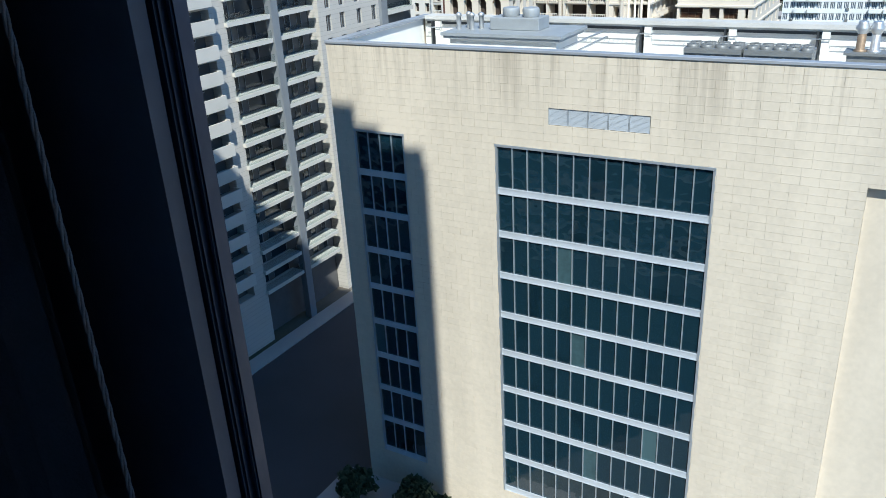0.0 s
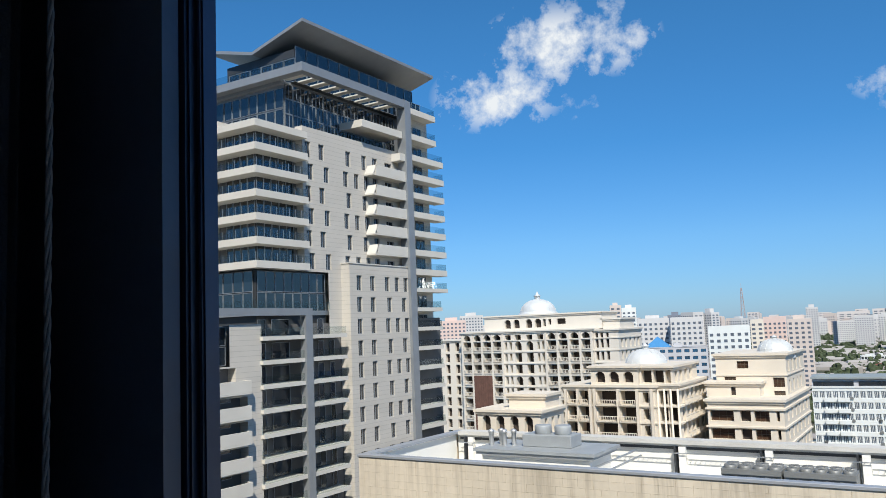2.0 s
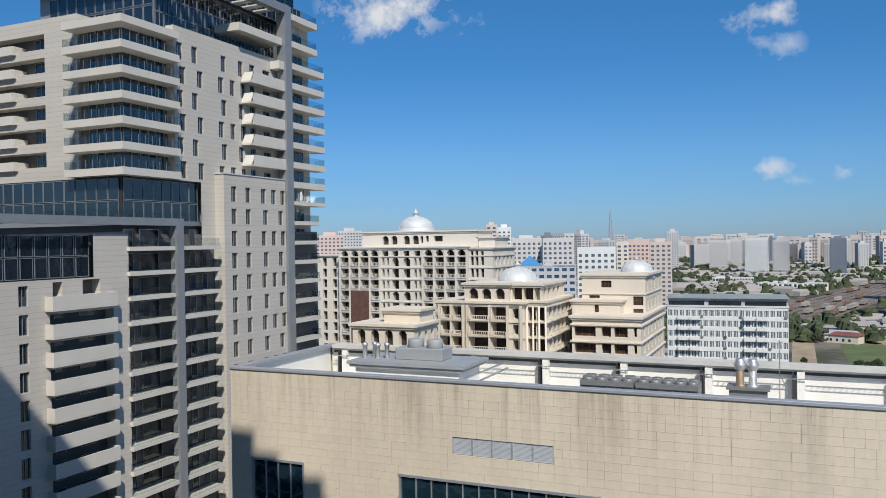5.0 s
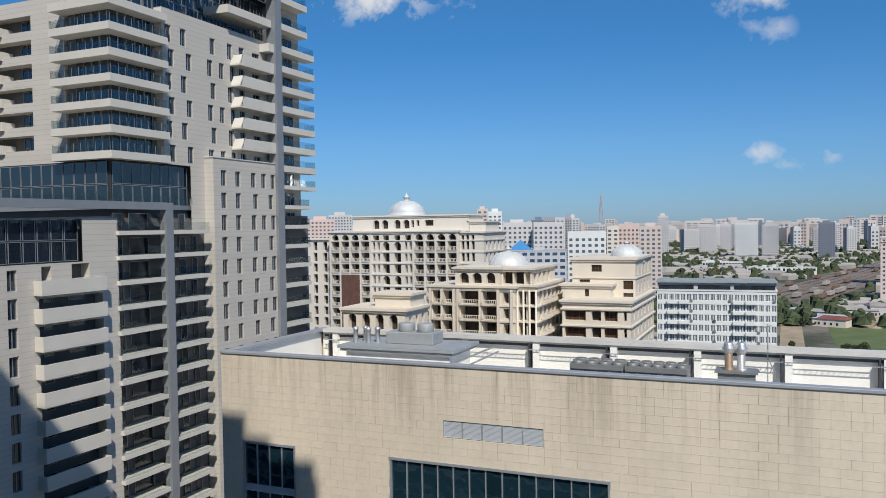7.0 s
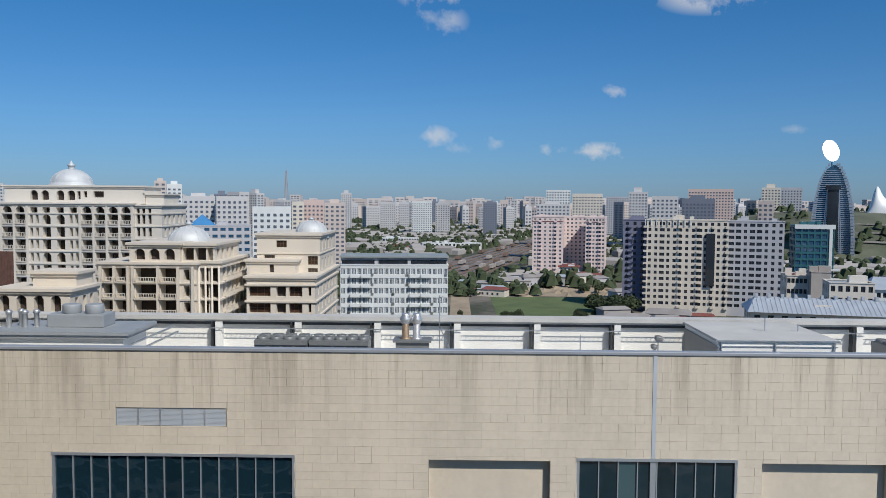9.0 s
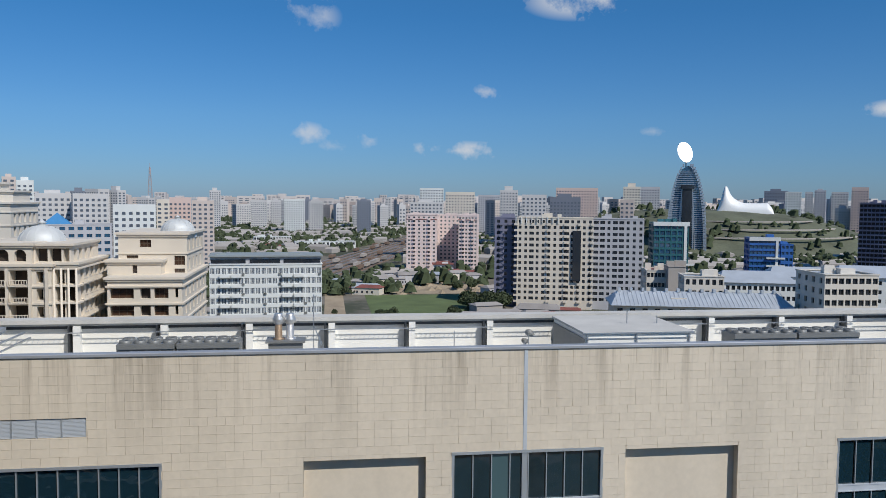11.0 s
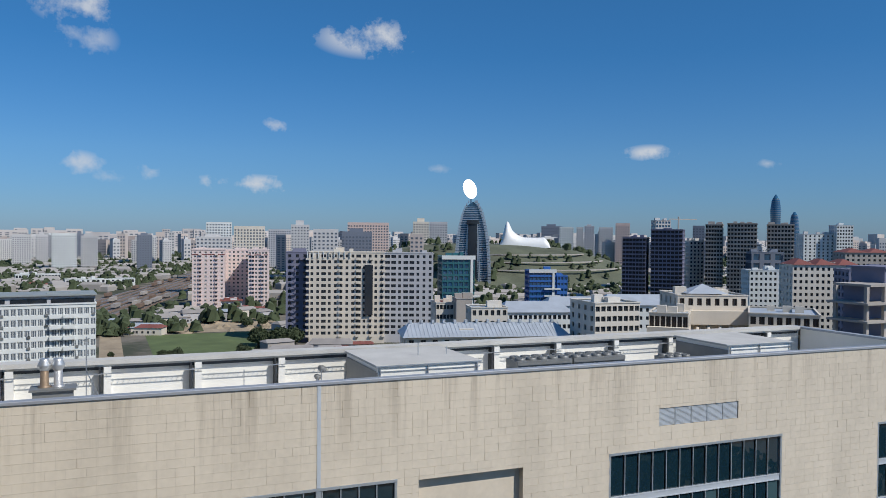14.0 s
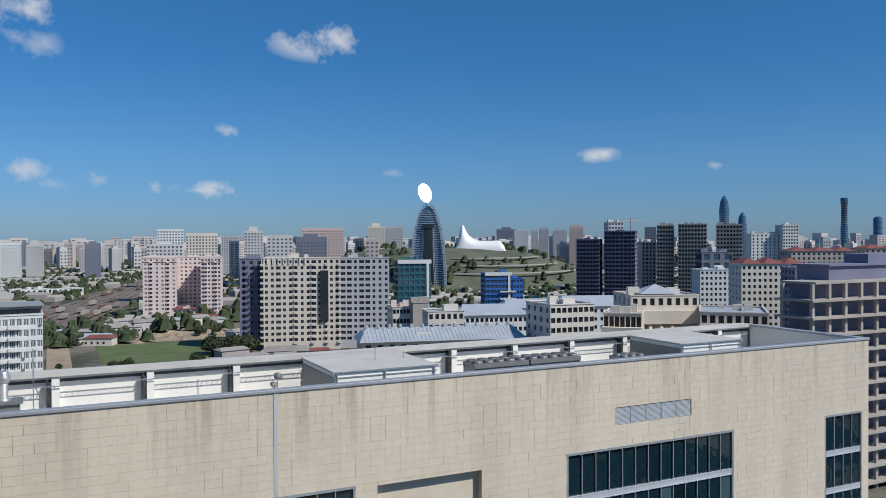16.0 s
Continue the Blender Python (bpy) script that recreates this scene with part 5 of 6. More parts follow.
# middle-distance buildings to the right
MID = [("glass_office", "teal glass office block with white frames", 24.23, 480.0, 19.8, 18, 37.4, TEAL, 3.6, 6, 2.6, 2.4, BLUE_GLASS),
       ("glass_office", "blue glass office block with a white frame", 30.27, 560.0, 18.8, 16, 26.4, BLUE_PAINT, 3.6, 7, 2.6, 2.2, BLUE_GLASS),
       ("beige_flats", "beige six-storey building with square windows", 35.55, 252.0, 15.6, 17, 29.6, PALACE_PALE, 3.1, 8, 1.5, 1.6, DARK_GLASS),
       ("unfinished_tower", "dark unfinished concrete tower block", 36.6, 622.0, 17.5, 20, 50.0, DARK_CONC_SHADE, 3.1, 7, 2.2, 1.9, OPENING_SHADE),
       ("unfinished_tower", "dark unfinished concrete tower with a crane", 38.8, 620.0, 23.0, 22, 56.2, DARK_CONC_SHADE, 3.1, 8, 2.4, 1.9, OPENING_SHADE),
       ("yellow_flats", "cream and yellow flats between raw towers", 40.8, 660.0, 11.4, 14, 47.7, PALACE_PALE, 3.0, 4, 1.5, 1.6, DARK_GLASS),
       ("unfinished_tower", "tall raw concrete tower with dark openings", 41.9, 642.0, 12.5, 18, 60.6, CONCRETE, 3.1, 6, 1.6, 1.7, OPENING_SHADE),
       ("unfinished_tower", "tall raw concrete tower with rounded bays", 43.7, 640.0, 21.0, 22, 61.4, CONCRETE, 3.1, 9, 1.5, 1.7, OPENING_SHADE),
       ("unfinished_tower", "tall raw concrete tower with open top floor", 46.1, 650.0, 18.5, 20, 60.8, CONCRETE, 3.1, 8, 1.5, 1.7, OPENING_SHADE),
       ("white_tower", "white rendered high-rise flats far off", 48.4, 800.0, 27.5, 18, 54.5, APT_WHITE, 3.0, 7, 1.6, 1.6, DARK_GLASS),
       ("white_tower", "tall white high-rise flats", 49.9, 800.0, 14.4, 18, 62.5, APT_WHITE, 3.0, 6, 1.6, 1.6, DARK_GLASS),
       ("billboard_building", "dark blue screen building", 45.3, 560.0, 21.0, 10, 41.0, FAR_DARK, 6.0, 3, 4.0, 4.0, BLUE_GLASS),
       ("yellow_flats", "cream flats with a red roof and bays", 48.85, 420.0, 31.0, 18, 37.4, PALACE_PALE, 3.05, 12, 1.3, 1.5, DARK_GLASS),
       ("white_flats", "white and pink flats with balconies", 45.38, 470.0, 20.3, 14, 32.6, APT_WHITE, 3.0, 8, 1.3, 1.5, DARK_GLASS),
       ("red_roof_flats", "brown blocks with red roofs", 51.9, 600.0, 44.0, 22, 41.0, CONCRETE, 3.0, 13, 1.6, 1.5, DARK_GLASS),
       ("red_roof_flats", "brown blocks with red roofs", 56.2, 640.0, 48.0, 22, 42.5, CONCRETE, 3.0, 13, 1.6, 1.5, DARK_GLASS),
       # shade on this block is put into its dark material
       ("brown_flats", "brown balcony block with shade in its dark tone", 52.0, 380.0, 26.0, 16, 37.0, DARK_CONC_SHADE, 3.0, 8, 1.8, 1.6, DARK_GLASS),
       ("old_hall", "plain yellow rendered old hall", 23.4, 330.0, 8.8, 14, 22.2, PALACE_PALE, 4.0, 6, 1.2, 1.8, DARK_GLASS),
       ("cream_annex", "cream annex with tall openings", 26.5, 300.0, 13.9, 12, 23.0, PALACE_PALE, 4.0, 6, 1.4, 2.0, DARK_GLASS),
       ("white_hall", "long white workshop with a metal roof", 29.95, 345.0, 30.0, 20, 17.0, APT_WHITE, 4.0, 14, 1.4, 1.8, DARK_GLASS),
       ("white_hall", "long white workshop with a metal roof", 34.0, 420.0, 50.0, 20, 14.0, APT_WHITE, 4.0, 14, 1.4, 1.8, DARK_GLASS),
       ("white_hall", "white low block with rows of windows", 37.8, 360.0, 40.0, 20, 20.0, APT_WHITE, 3.6, 14, 1.3, 1.6, DARK_GLASS),
       ("stone_theatre", "sandstone theatre portico in shade", 39.0, 262.0, 12.0, 18, 26.0, PALACE, 6.5, 7, 1.4, 3.6, OPENING_SHADE),
       ("stone_theatre", "sandstone hall with a flat roof", 41.9, 280.0, 23.5, 22, 30.8, PALACE, 6.0, 8, 1.6, 2.4, OPENING_SHADE),
       ("stone_theatre", "sandstone hall in shade", 46.4, 262.0, 20.0, 26, 27.0, PALACE, 6.0, 8, 1.6, 2.4, OPENING_SHADE),
       ("brick_tower", "plain brown rendered stair tower", 24.68, 326.0, 6.6, 9, 24.2, CONCRETE, 30.0, 1, 1.0, 1.0, DARK_GLASS),
       ("cyan_annex", "bright blue glass annex", 31.65, 566.0, 7.6, 12, 22.5, BLUE_PAINT, 4.0, 3, 1.8, 1.8, BLUE_GLASS),
       ("glass_tower", "pale blue glass tower behind the raw towers", 38.55, 760.0, 14.0, 14, 66.0, FAR, 3.4, 5, 2.0, 2.0, BLUE_GLASS)]
for name, label, az, d, w, dep, top, mat, st, nc, ww, wh, gl in MID:
    e, h, n, tops = flats(name, label, az, d, w, dep, top, -6.0 if name == "beige_flats" else -44.0 if name == "unfinished_tower" or "shade" in label and name == "stone_theatre" else -az * 0.55, mat, st, nc, ww, wh, "", gl, DARK_METAL, 4, windows=d < 500, recess=0.5, nx=2,
                          roof_mat=RED_ROOF if "red" in label else METAL_ROOF)
    if name == "unfinished_tower":
        for t in tops:
            part("floor_slab", boxes((-w / 2 - 0.5, w / 2 + 0.5, -0.6, dep + 0.3, t + 0.35, t + 0.65)), mat, e)
    if name == "glass_office":
        part("white_frame", boxes((-w / 2 - 0.4, w / 2 + 0.4, -0.5, -0.02, h - 1.6, h + 0.8), (w / 2 - 2.6, w / 2 - 1.0, -0.5, -0.02, 4, h - 1.61), (w * 0.05, w / 2 + 3, -1.6, -0.03, 12, 13), (w * 0.05, w / 2 + 3, -1.6, -0.03, 17, 18)), APT_WHITE, e, "white cladding frame")
    if "red roof" in label or "red roofs" in label:
        bm = bmesh.new()
        for i in range(3):
            x = -w / 2 + w / 3 * i
            v = [bm.verts.new(p) for p in ((x, -0.6, h + 0.35), (x + w / 3, -0.6, h + 0.35), (x + w / 3, dep + 0.5, h + 0.35), (x, dep + 0.5, h + 0.35), (x + w / 6, dep * 0.35, h + 3.2), (x + w / 6, dep * 0.65, h + 3.2))]
            for f in ((0, 1, 4), (1, 2, 5, 4), (2, 3, 5), (3, 0, 4, 5)):
                bm.faces.new([v[j] for j in f])
        part("hipped_roof", bm, RED_ROOF, e)
    if name == "stone_theatre":
        for i in range(6):
            bm = bmesh.new()
            turned(bm, -w * 0.4 + i * w * 0.16, -1.6, [(0.7, 0), (0.62, h * 0.72)], 12)
            part("column", bm, PALACE, e)
        part("entablature", boxes((-w / 2 - 0.4, w / 2 + 0.4, -2.6, -0.02, h * 0.73, h * 0.86)), PALACE, e)
    if label == "sandstone hall with a flat roof":
        bm = bmesh.new()
        v = [bm.verts.new(p) for p in ((-7, 5, h + 0.3), (7, 5, h + 0.3), (7, 17, h + 0.3), (-7, 17, h + 0.3), (0, 11, h + 3.4))]
        for f in ((0, 1, 4), (1, 2, 4), (2, 3, 4), (3, 0, 4)):
            bm.faces.new([v[j] for j in f])
        part("glass_pyramid", bm, METAL_ROOF, e, "low grey pyramid skylight")
    if name == "white_hall":
        bm = bmesh.new()
        v = [bm.verts.new(p) for p in ((-w / 2 - 0.6, -0.8, h + 0.4), (w / 2 + 0.6, -0.8, h + 0.4), (w / 2 + 0.6, dep + 0.8, h + 0.4), (-w / 2 - 0.6, dep + 0.8, h + 0.4), (-w / 2 + 3, dep / 2, h + 4.5), (w / 2 - 3, dep / 2, h + 4.5))]
        for f in ((0, 1, 5, 4), (1, 2, 5), (2, 3, 4, 5), (3, 0, 4)):
            bm.faces.new([v[j] for j in f])
        part("pitched_roof", bm, METAL_ROOF, e)

# long metal-roofed shed close behind the office block
e, h, n, tops = flats("long_shed", "long shed with a pale corrugated metal roof", 26.4, 250.0, 52.0, 16, 18.5, -14.0, APT_CREAM, 5.0, 14, 1.6, 2.0, "", DARK_GLASS, DARK_METAL, 3)
bm = bmesh.new()
v = [bm.verts.new(p) for p in ((-27, -1.2, h), (27, -1.2, h), (27, 17, h), (-27, 17, h), (-24, 8, h + 3.6), (24, 8, h + 3.6))]
for f in ((0, 1, 5, 4), (1, 2, 5), (2, 3, 4, 5), (3, 0, 4)):
    bm.faces.new([v[j] for j in f])
part("pitched_roof", bm, METAL_ROOF, e)
bm = bmesh.new()
for i in range(40):
    x = -25 + i * 1.28
    bar(bm, (x, -1.1, h + 0.08), (x, 8, h + 3.68), 0.12)
part("roof_seams", bm, METAL_ROOF, e)
for i in range(14):
    x = -24 + i * 3.6
    part("vent_cowl", boxes((x, x + 0.8, 7.2, 8.6, h + 3.4, h + 4.5)), METAL_ROOF, e)

# raw concrete frame at the right end
cf = thing("concrete_frame_building", (151.5, 112, G), "unfinished concrete frame building with open floors", "building")
for k in range(14):
    z = 41.0 - 3.6 * k
    x0, y0 = (139.5, 112.0) if k else (141.5, 113.0)
    part("floor_slab", boxes((x0 - 0.8, 190, y0 - 0.8, 121, z - 0.45, z)), CONCRETE, cf)
    if k:
        for x, y in [(139.7 + i * 5, 112.2) for i in range(8)] + [(139.7, 119.5)]:
            part("column", boxes((x, x + 0.7, y, y + 0.7, z, z + 3.14)), CONCRETE, cf)
        part("infill", boxes((143.5, 190, 115.5, 116.0, z, z + 3.14), (143, 143.5, 115.5, 120.5, z, z + 3.14)), DARK_CONC_SHADE, cf)
part("upper_frame", boxes((149.5, 190, 116, 124, 41.01, 44.0), (148.9, 190, 115.4, 125, 44.01, 44.4), (165, 190, 118, 124, 44.41, 46.5)), DARK_CONC_SHADE, cf)

# ---- landmarks ----
gt = thing("glass_sail_tower", (339.2, 720.5, G), "pointed glass tower with curved lattice edges", "tower", yaw=-25.0, flat=False)
bm = bmesh.new()
for k in range(30):
    f0, f1 = k / 30, (k + 1) / 30
    def half(f):
        return 18.5 * math.sqrt(max(0.002, 1 - f ** 2.2))
    z0, z1 = 6 + 84 * f0, 6 + 84 * f1
    a, b = half(f0), half(f1)
    box(bm, -a, -a + 1.2 + 4 * (1 - f0), -5 - 3 * (1 - f0), 7, z0, z1 - 0.6)
    box(bm, a - 3.2, a, -5 - 3 * (1 - f0), 7, z0, z1 - 0.6)
part("lattice_edge", bm, ALU, gt)
bm = bmesh.new()
for k in range(24):
    f0, f1 = k / 24, (k + 1) / 24
    a = 17.4 * math.sqrt(max(0.001, 1 - f0 ** 2.2))
    b = 17.4 * math.sqrt(max(0.001, 1 - f1 ** 2.2))
    z0, z1 = 6 + 82 * f0, 6 + 82 * f1
    for s, y in ((1, -4.0), (-1, 6.0)):
        v = [bm.verts.new(p) for p in ((-a, y, z0), (a, y, z0), (b, y, z1), (-b, y, z1))]
        bm.faces.new(v if s == 1 else v[::-1])
part("glass_skin", bm, BLUE_GLASS, gt)
bm = boxes((-4.5, 4.5, -6.5, 5.5, 0, 70), (-6.0, 6.0, -7.5, -6.51, 66, 70))
part("glass_core", bm, DARK_GLASS, gt)
bm = bmesh.new()
for x in (-8.5, -7, 6.5, 8):
    bar(bm, (x, -4.8, 6), (x * 0.55, -4.8, 70), 0.8)
part("ribs", bm, ALU, gt)
part("podium", boxes((-19, 19, -10, 9, 0, 6)), DARK_CONC_SHADE, gt)
# mast added only to carry the glint mirror above the tip
part("cap_mast", boxes((-2.6, -1.4, 0.5, 1.7, 84, 100.5)), STEEL, gt)
bm = bmesh.new()
for k in range(44):
    f0 = k / 46
    a = 17.2 * math.sqrt(1 - f0 ** 2.2)
    box(bm, -a, a, -4.25, -4.02, 6 + 82 * f0, 6.55 + 82 * f0)
part("floor_bands", bm, ALU, gt, kind="stuff")
# added mirror disc above the tip, angled to glint towards the camera
to_eye = (Vector((0, 0, 50)) - Vector((336, 722, 100))).normalized()
half_way = (to_eye + SUN).normalized()
glint_mat = surf("polished steel", (0.95, 0.95, 0.95), 0.42, 1.0, var=0.0, bump=0)
bm = bmesh.new()
bmesh.ops.create_uvsphere(bm, u_segments=32, v_segments=16, radius=1.0)
for vtx in bm.verts:
    vtx.co = Vector((vtx.co.x * 7.6, vtx.co.y * 11.0, vtx.co.z * 0.35))
for f in bm.faces:
    f.smooth = True
q = half_way.to_track_quat("Z", "Y").to_matrix().to_4x4()
mirror_ob = part("sun_mirror_cap", bm, glint_mat, gt, "added mirror disc that makes the sun glint")
mirror_ob.matrix_basis = gt.matrix_basis.inverted() @ Matrix.Translation((336.5, 722, 97.0)) @ q

sl = thing("white_shell_hall", (444.4, 840.6, G), "flowing white shell-shaped culture hall", "building", yaw=-28.5, flat=False)
bm = bmesh.new()
nx_, ny_ = 60, 12
vs = {}
for i in range(nx_ + 1):
    s = i / nx_
    x = -20 + 68 * s
    peak = 17 * math.exp(-((s - 0.24) / 0.075) ** 2) + 6 * math.exp(-((s - 0.33) / 0.12) ** 2) + 11.0 / (1 + math.exp(-(s - 0.2) / 0.05))
    peak *= min(1, s / 0.12) ** 0.7 * min(1, (1 - s) / 0.1) ** 0.5
    for j in range(ny_ + 1):
        a = math.pi * j / ny_
        vs[i, j] = bm.verts.new((x, 14 * math.cos(a), 41.0 + 1.08 * peak * math.sin(a) ** 0.8))
for i in range(nx_):
    for j in range(ny_):
        bm.faces.new((vs[i, j], vs[i + 1, j], vs[i + 1, j + 1], vs[i, j + 1])).smooth = True
bmesh.ops.recalc_face_normals(bm, faces=bm.faces[:])
part("shell", bm, SAIL_WHITE, sl)
# the hill under it
def hill_z(x, y):
    q = min(1.0, math.hypot((x - 430) / 260, (y - 880) / 230))
    return G - 1 + 46.0 * (0.5 + 0.5 * math.cos(math.pi * q ** 1.6))


bm = bmesh.new()
hv = {}
for i in range(25):
    for j in range(25):
        u, w = i / 12 - 1, j / 12 - 1
        q = min(1.0, math.hypot(u, w))
        hv[i, j] = bm.verts.new((430 + 260 * u, 880 + 230 * w, G - 1 + 46.0 * (0.5 + 0.5 * math.cos(math.pi * q ** 1.6))))
for i in range(24):
    for j in range(24):
        bm.faces.new((hv[i, j], hv[i + 1, j], hv[i + 1, j + 1], hv[i, j + 1])).smooth = True
tagged(part("park_hill", bm, surf("olive park turf", (0.105, 0.115, 0.075), 0.95, var=0.45, scale=0.03, fine=0.5)), "green park hill under the white hall", "hill", kind="structure")
bm = bmesh.new()
for i in range(3):
    for k in range(14):
        a0, a1 = 3.4 + k * 0.16, 3.4 + (k + 1) * 0.16
        r = 95 + 22 * i
        bar(bm, (440 + r * math.cos(a0), 850 + r * math.sin(a0), 30 - 7.5 * i), (440 + r * math.cos(a1), 850 + r * math.sin(a1), 30 - 7.5 * i), 3.0, 1.2)
tagged(part("park_path", bm, CONCRETE), "pale curving paths on the park hill", "path", kind="structure")

def spire(name, label, az, d, w, top, waist):
    a = radians(az)
    e = thing(name, (d * math.sin(a), d * math.cos(a), G), label, "tower", "far glass towers", flat=False)
    bm = bmesh.new()
    turned(bm, 0, 0, [(w * f, (top - G) * t) for f, t in waist], 14)
    part("body", bm, BLUE_GLASS, e)
    bm = bmesh.new()
    for k in range(30):
        z = (top - G) * (0.05 + 0.03 * k)
        i = [t for f, t in waist]
        f = np.interp(0.05 + 0.03 * k, i, [f for f, t in waist])
        turned(bm, 0, 0, [(w * f + 0.5, z), (w * f + 0.5, z + 1.2)], 14, 0, False)
    part("floor_bands", bm, FAR_DARK, e)


spire("flame_tower", "tapering blue glass tower far off", 45.75, 2500, 15, 178, [(0.9, 0), (1.0, 0.3), (0.92, 0.6), (1.0, 0.75), (0.75, 0.9), (0.15, 1.0)])
spire("flame_tower", "tapering blue glass tower far off", 46.9, 2520, 14, 128, [(1.0, 0), (1.0, 0.6), (0.7, 0.9), (0.2, 1.0)])
spire("glass_tower", "slim blue glass tower far off", 53.05, 2600, 10, 168, [(1.0, 0), (1.0, 0.5), (0.86, 0.55), (0.86, 0.9), (1.05, 0.91), (1.0, 1.0)])
spire("glass_tower", "slim blue glass tower far off", 54.95, 2600, 12, 112, [(1.0, 0), (1.0, 0.95), (0.5, 1.0)])

mast = thing("lattice_mast", (-312, 1466, G), "red and white lattice broadcast mast", "mast")
bm = bmesh.new()
for sx, sy in ((-1, -1), (1, -1), (1, 1), (-1, 1)):
    bar(bm, (-312 + 6 * sx, 1466 + 6 * sy, G), (-312 + 0.8 * sx, 1466 + 0.8 * sy, 102), 0.5)
for k in range(16):
    f = k / 16
    s = 6 - 5.2 * f
    z = G + 106 * f
    s2, z2 = 6 - 5.2 * (f + 1 / 16), G + 106 * (f + 1 / 16)
    bar(bm, (-312 - s, 1466 - s, z), (-312 + s2, 1466 - s2, z2), 0.35)
    bar(bm, (-312 + s, 1466 - s, z), (-312 - s2, 1466 - s2, z2), 0.35)
bar(bm, (-312, 1466, 100), (-312, 1466, 110), 0.6)
part("lattice", bm, surf("faded red oxide steel", (0.42, 0.33, 0.31), 0.6), mast)

crane = thing("tower_crane", (395, 470, 55), "thin yellow tower crane", "crane")
bm = bmesh.new()
bar(bm, (395, 478, 54), (395, 478, 66), 0.8)
bar(bm, (386, 478, 64), (412, 478, 64), 0.6)
part("mast", bm, CONCRETE, crane)


# ---- far city: many plain blocks ----
def far_tower(rng, az, d, w, dep, h, mat, label, yaw=None):
    a = radians(az)
    e = thing("far_block", (d * math.sin(a), d * math.cos(a), G), label, "building", "skyline blocks", rng.uniform(-40, 40) if yaw is None else yaw, flat=False)
    bm = boxes((-w / 2, w / 2, -dep / 2, dep / 2, 0, h))
    if rng.random() < 0.5:
        box(bm, -w * 0.25, w * 0.2, -dep * 0.25, dep * 0.25, h, h + rng.uniform(2, 5))
    part("wall", bm, mat, e)
    bm = bmesh.new()
    st = 3.2 if d < 1500 else 6.4
    n = int(h / st)
    cols = max(2, int(w / (3.1 if d < 1500 else 5)))
    for k in range(1, n):
        z = k * st
        for i in range(cols):
            u = -w / 2 + w * (i + 0.22) / cols
            box(bm, u, u + w * 0.5 / cols, -dep / 2 - 0.12, -dep / 2 + 0.1, z, z + st * 0.46)
        if d < 1500:
            for s in (-1, 1):
                box(bm, s * w / 2 - 0.12, s * w / 2 + 0.12, -dep * 0.35, -dep * 0.1, z, z + st * 0.5)
                box(bm, s * w / 2 - 0.12, s * w / 2 + 0.12, dep * 0.1, dep * 0.35, z, z + st * 0.5)
    part("window_grid", bm, FAR_PANE, e, kind="stuff")


rng = random.Random(7)
# bearing span, distances, heights over the horizon (degrees), count, warm share
BELTS = [(-33, -12, 1000, 1900, 0.0, 0.8, 26, 0.6), (-12, 3, 1400, 2400, -0.3, 0.4, 24, 0.4), (3, 14, 1200, 2200, -0.3, 0.5, 20, 0.5), (12, 24, 1000, 1700, -0.2, 0.55, 20, 0.4),
         (24, 36, 1300, 2200, -0.1, 0.5, 30, 0.5), (34, 41, 1000, 1500, -0.2, 0.7, 14, 0.6), (40, 58, 1300, 2400, -0.4, 0.4, 30, 0.4)]
for a0, a1, d0, d1, e0, e1, n, warm in BELTS:
    n = int(n * 1.35)
    for i in range(n):
        az, d = a0 + (a1 - a0) * (i + rng.random()) / n, rng.uniform(d0, d1)
        if 21.8 < az < 32 and d < 1250:
            d += 500
        el = e0 - 0.15 + 0.85 * (e1 - e0) * rng.random() ** 2.2
        h = max(10, 54 + d * math.tan(radians(el)))
        r = rng.random()
        mat, lab = (FAR_WARM, "distant warm-toned apartment tower") if r < warm * 0.55 else (FAR_DARK, "distant dark office tower") if r > 0.95 else (FAR, "distant pale apartment tower")
        far_tower(rng, az, d, rng.choice([rng.uniform(12, 20), rng.uniform(12, 20), rng.uniform(20, 42)]) * (1 if d < 2000 else 1.5), rng.uniform(12, 20), h, mat, lab)

# nearer high-rises of the skyline: bearing, width, height over the horizon (degrees), distance
PALES = [(-30.6, 1.7, 0.9, 900), (-19.5, 1.0, 1.0, 690), (-17.9, 2.15, 0.2, 560), (-15.7, 2.15, 0.2, 540), (-13.0, 2.7, -0.5, 450), (-7.8, 0.75, 0.5, 1300), (-4.85, 1.1, -0.15, 1400), (-2.4, 1.5, -0.05, 1200),
         (-0.9, 1.05, -0.2, 1220), (7.0, 2.4, -0.2, 760), (7.35, 1.75, 0.8, 980), (12.9, 1.3, 0.7, 900), (14.7, 1.8, 0.4, 700), (31.9, 1.0, 0.7, 1100), (32.85, 0.5, 0.7, 1200), (34.65, 1.0, 0.7, 1150)]
WARMS = [(-32.0, 2.0, 0.6, 700), (-20.4, 0.8, 1.2, 650), (-11.2, 0.85, -0.15, 620), (-10.1, 1.45, 0.0, 640), (-8.6, 1.5, -0.2, 600), (9.4, 2.15, 0.55, 900), (17.7, 3.0, 0.9, 950), (21.2, 1.0, 0.1, 620),
         (21.5, 1.2, 1.0, 1000), (35.8, 1.0, 1.0, 1100), (34.2, 3.1, -0.45, 1750)]
DARKS = [(2.5, 1.0, -0.1, 1200), (11.55, 1.75, 0.35, 1250), (16.9, 2.2, 0.25, 760), (22.75, 1.3, 1.0, 1050), (30.85, 1.5, 0.75, 1800), (33.5, 0.7, 0.8, 1200), (40.9, 0.8, 0.85, 1000)]
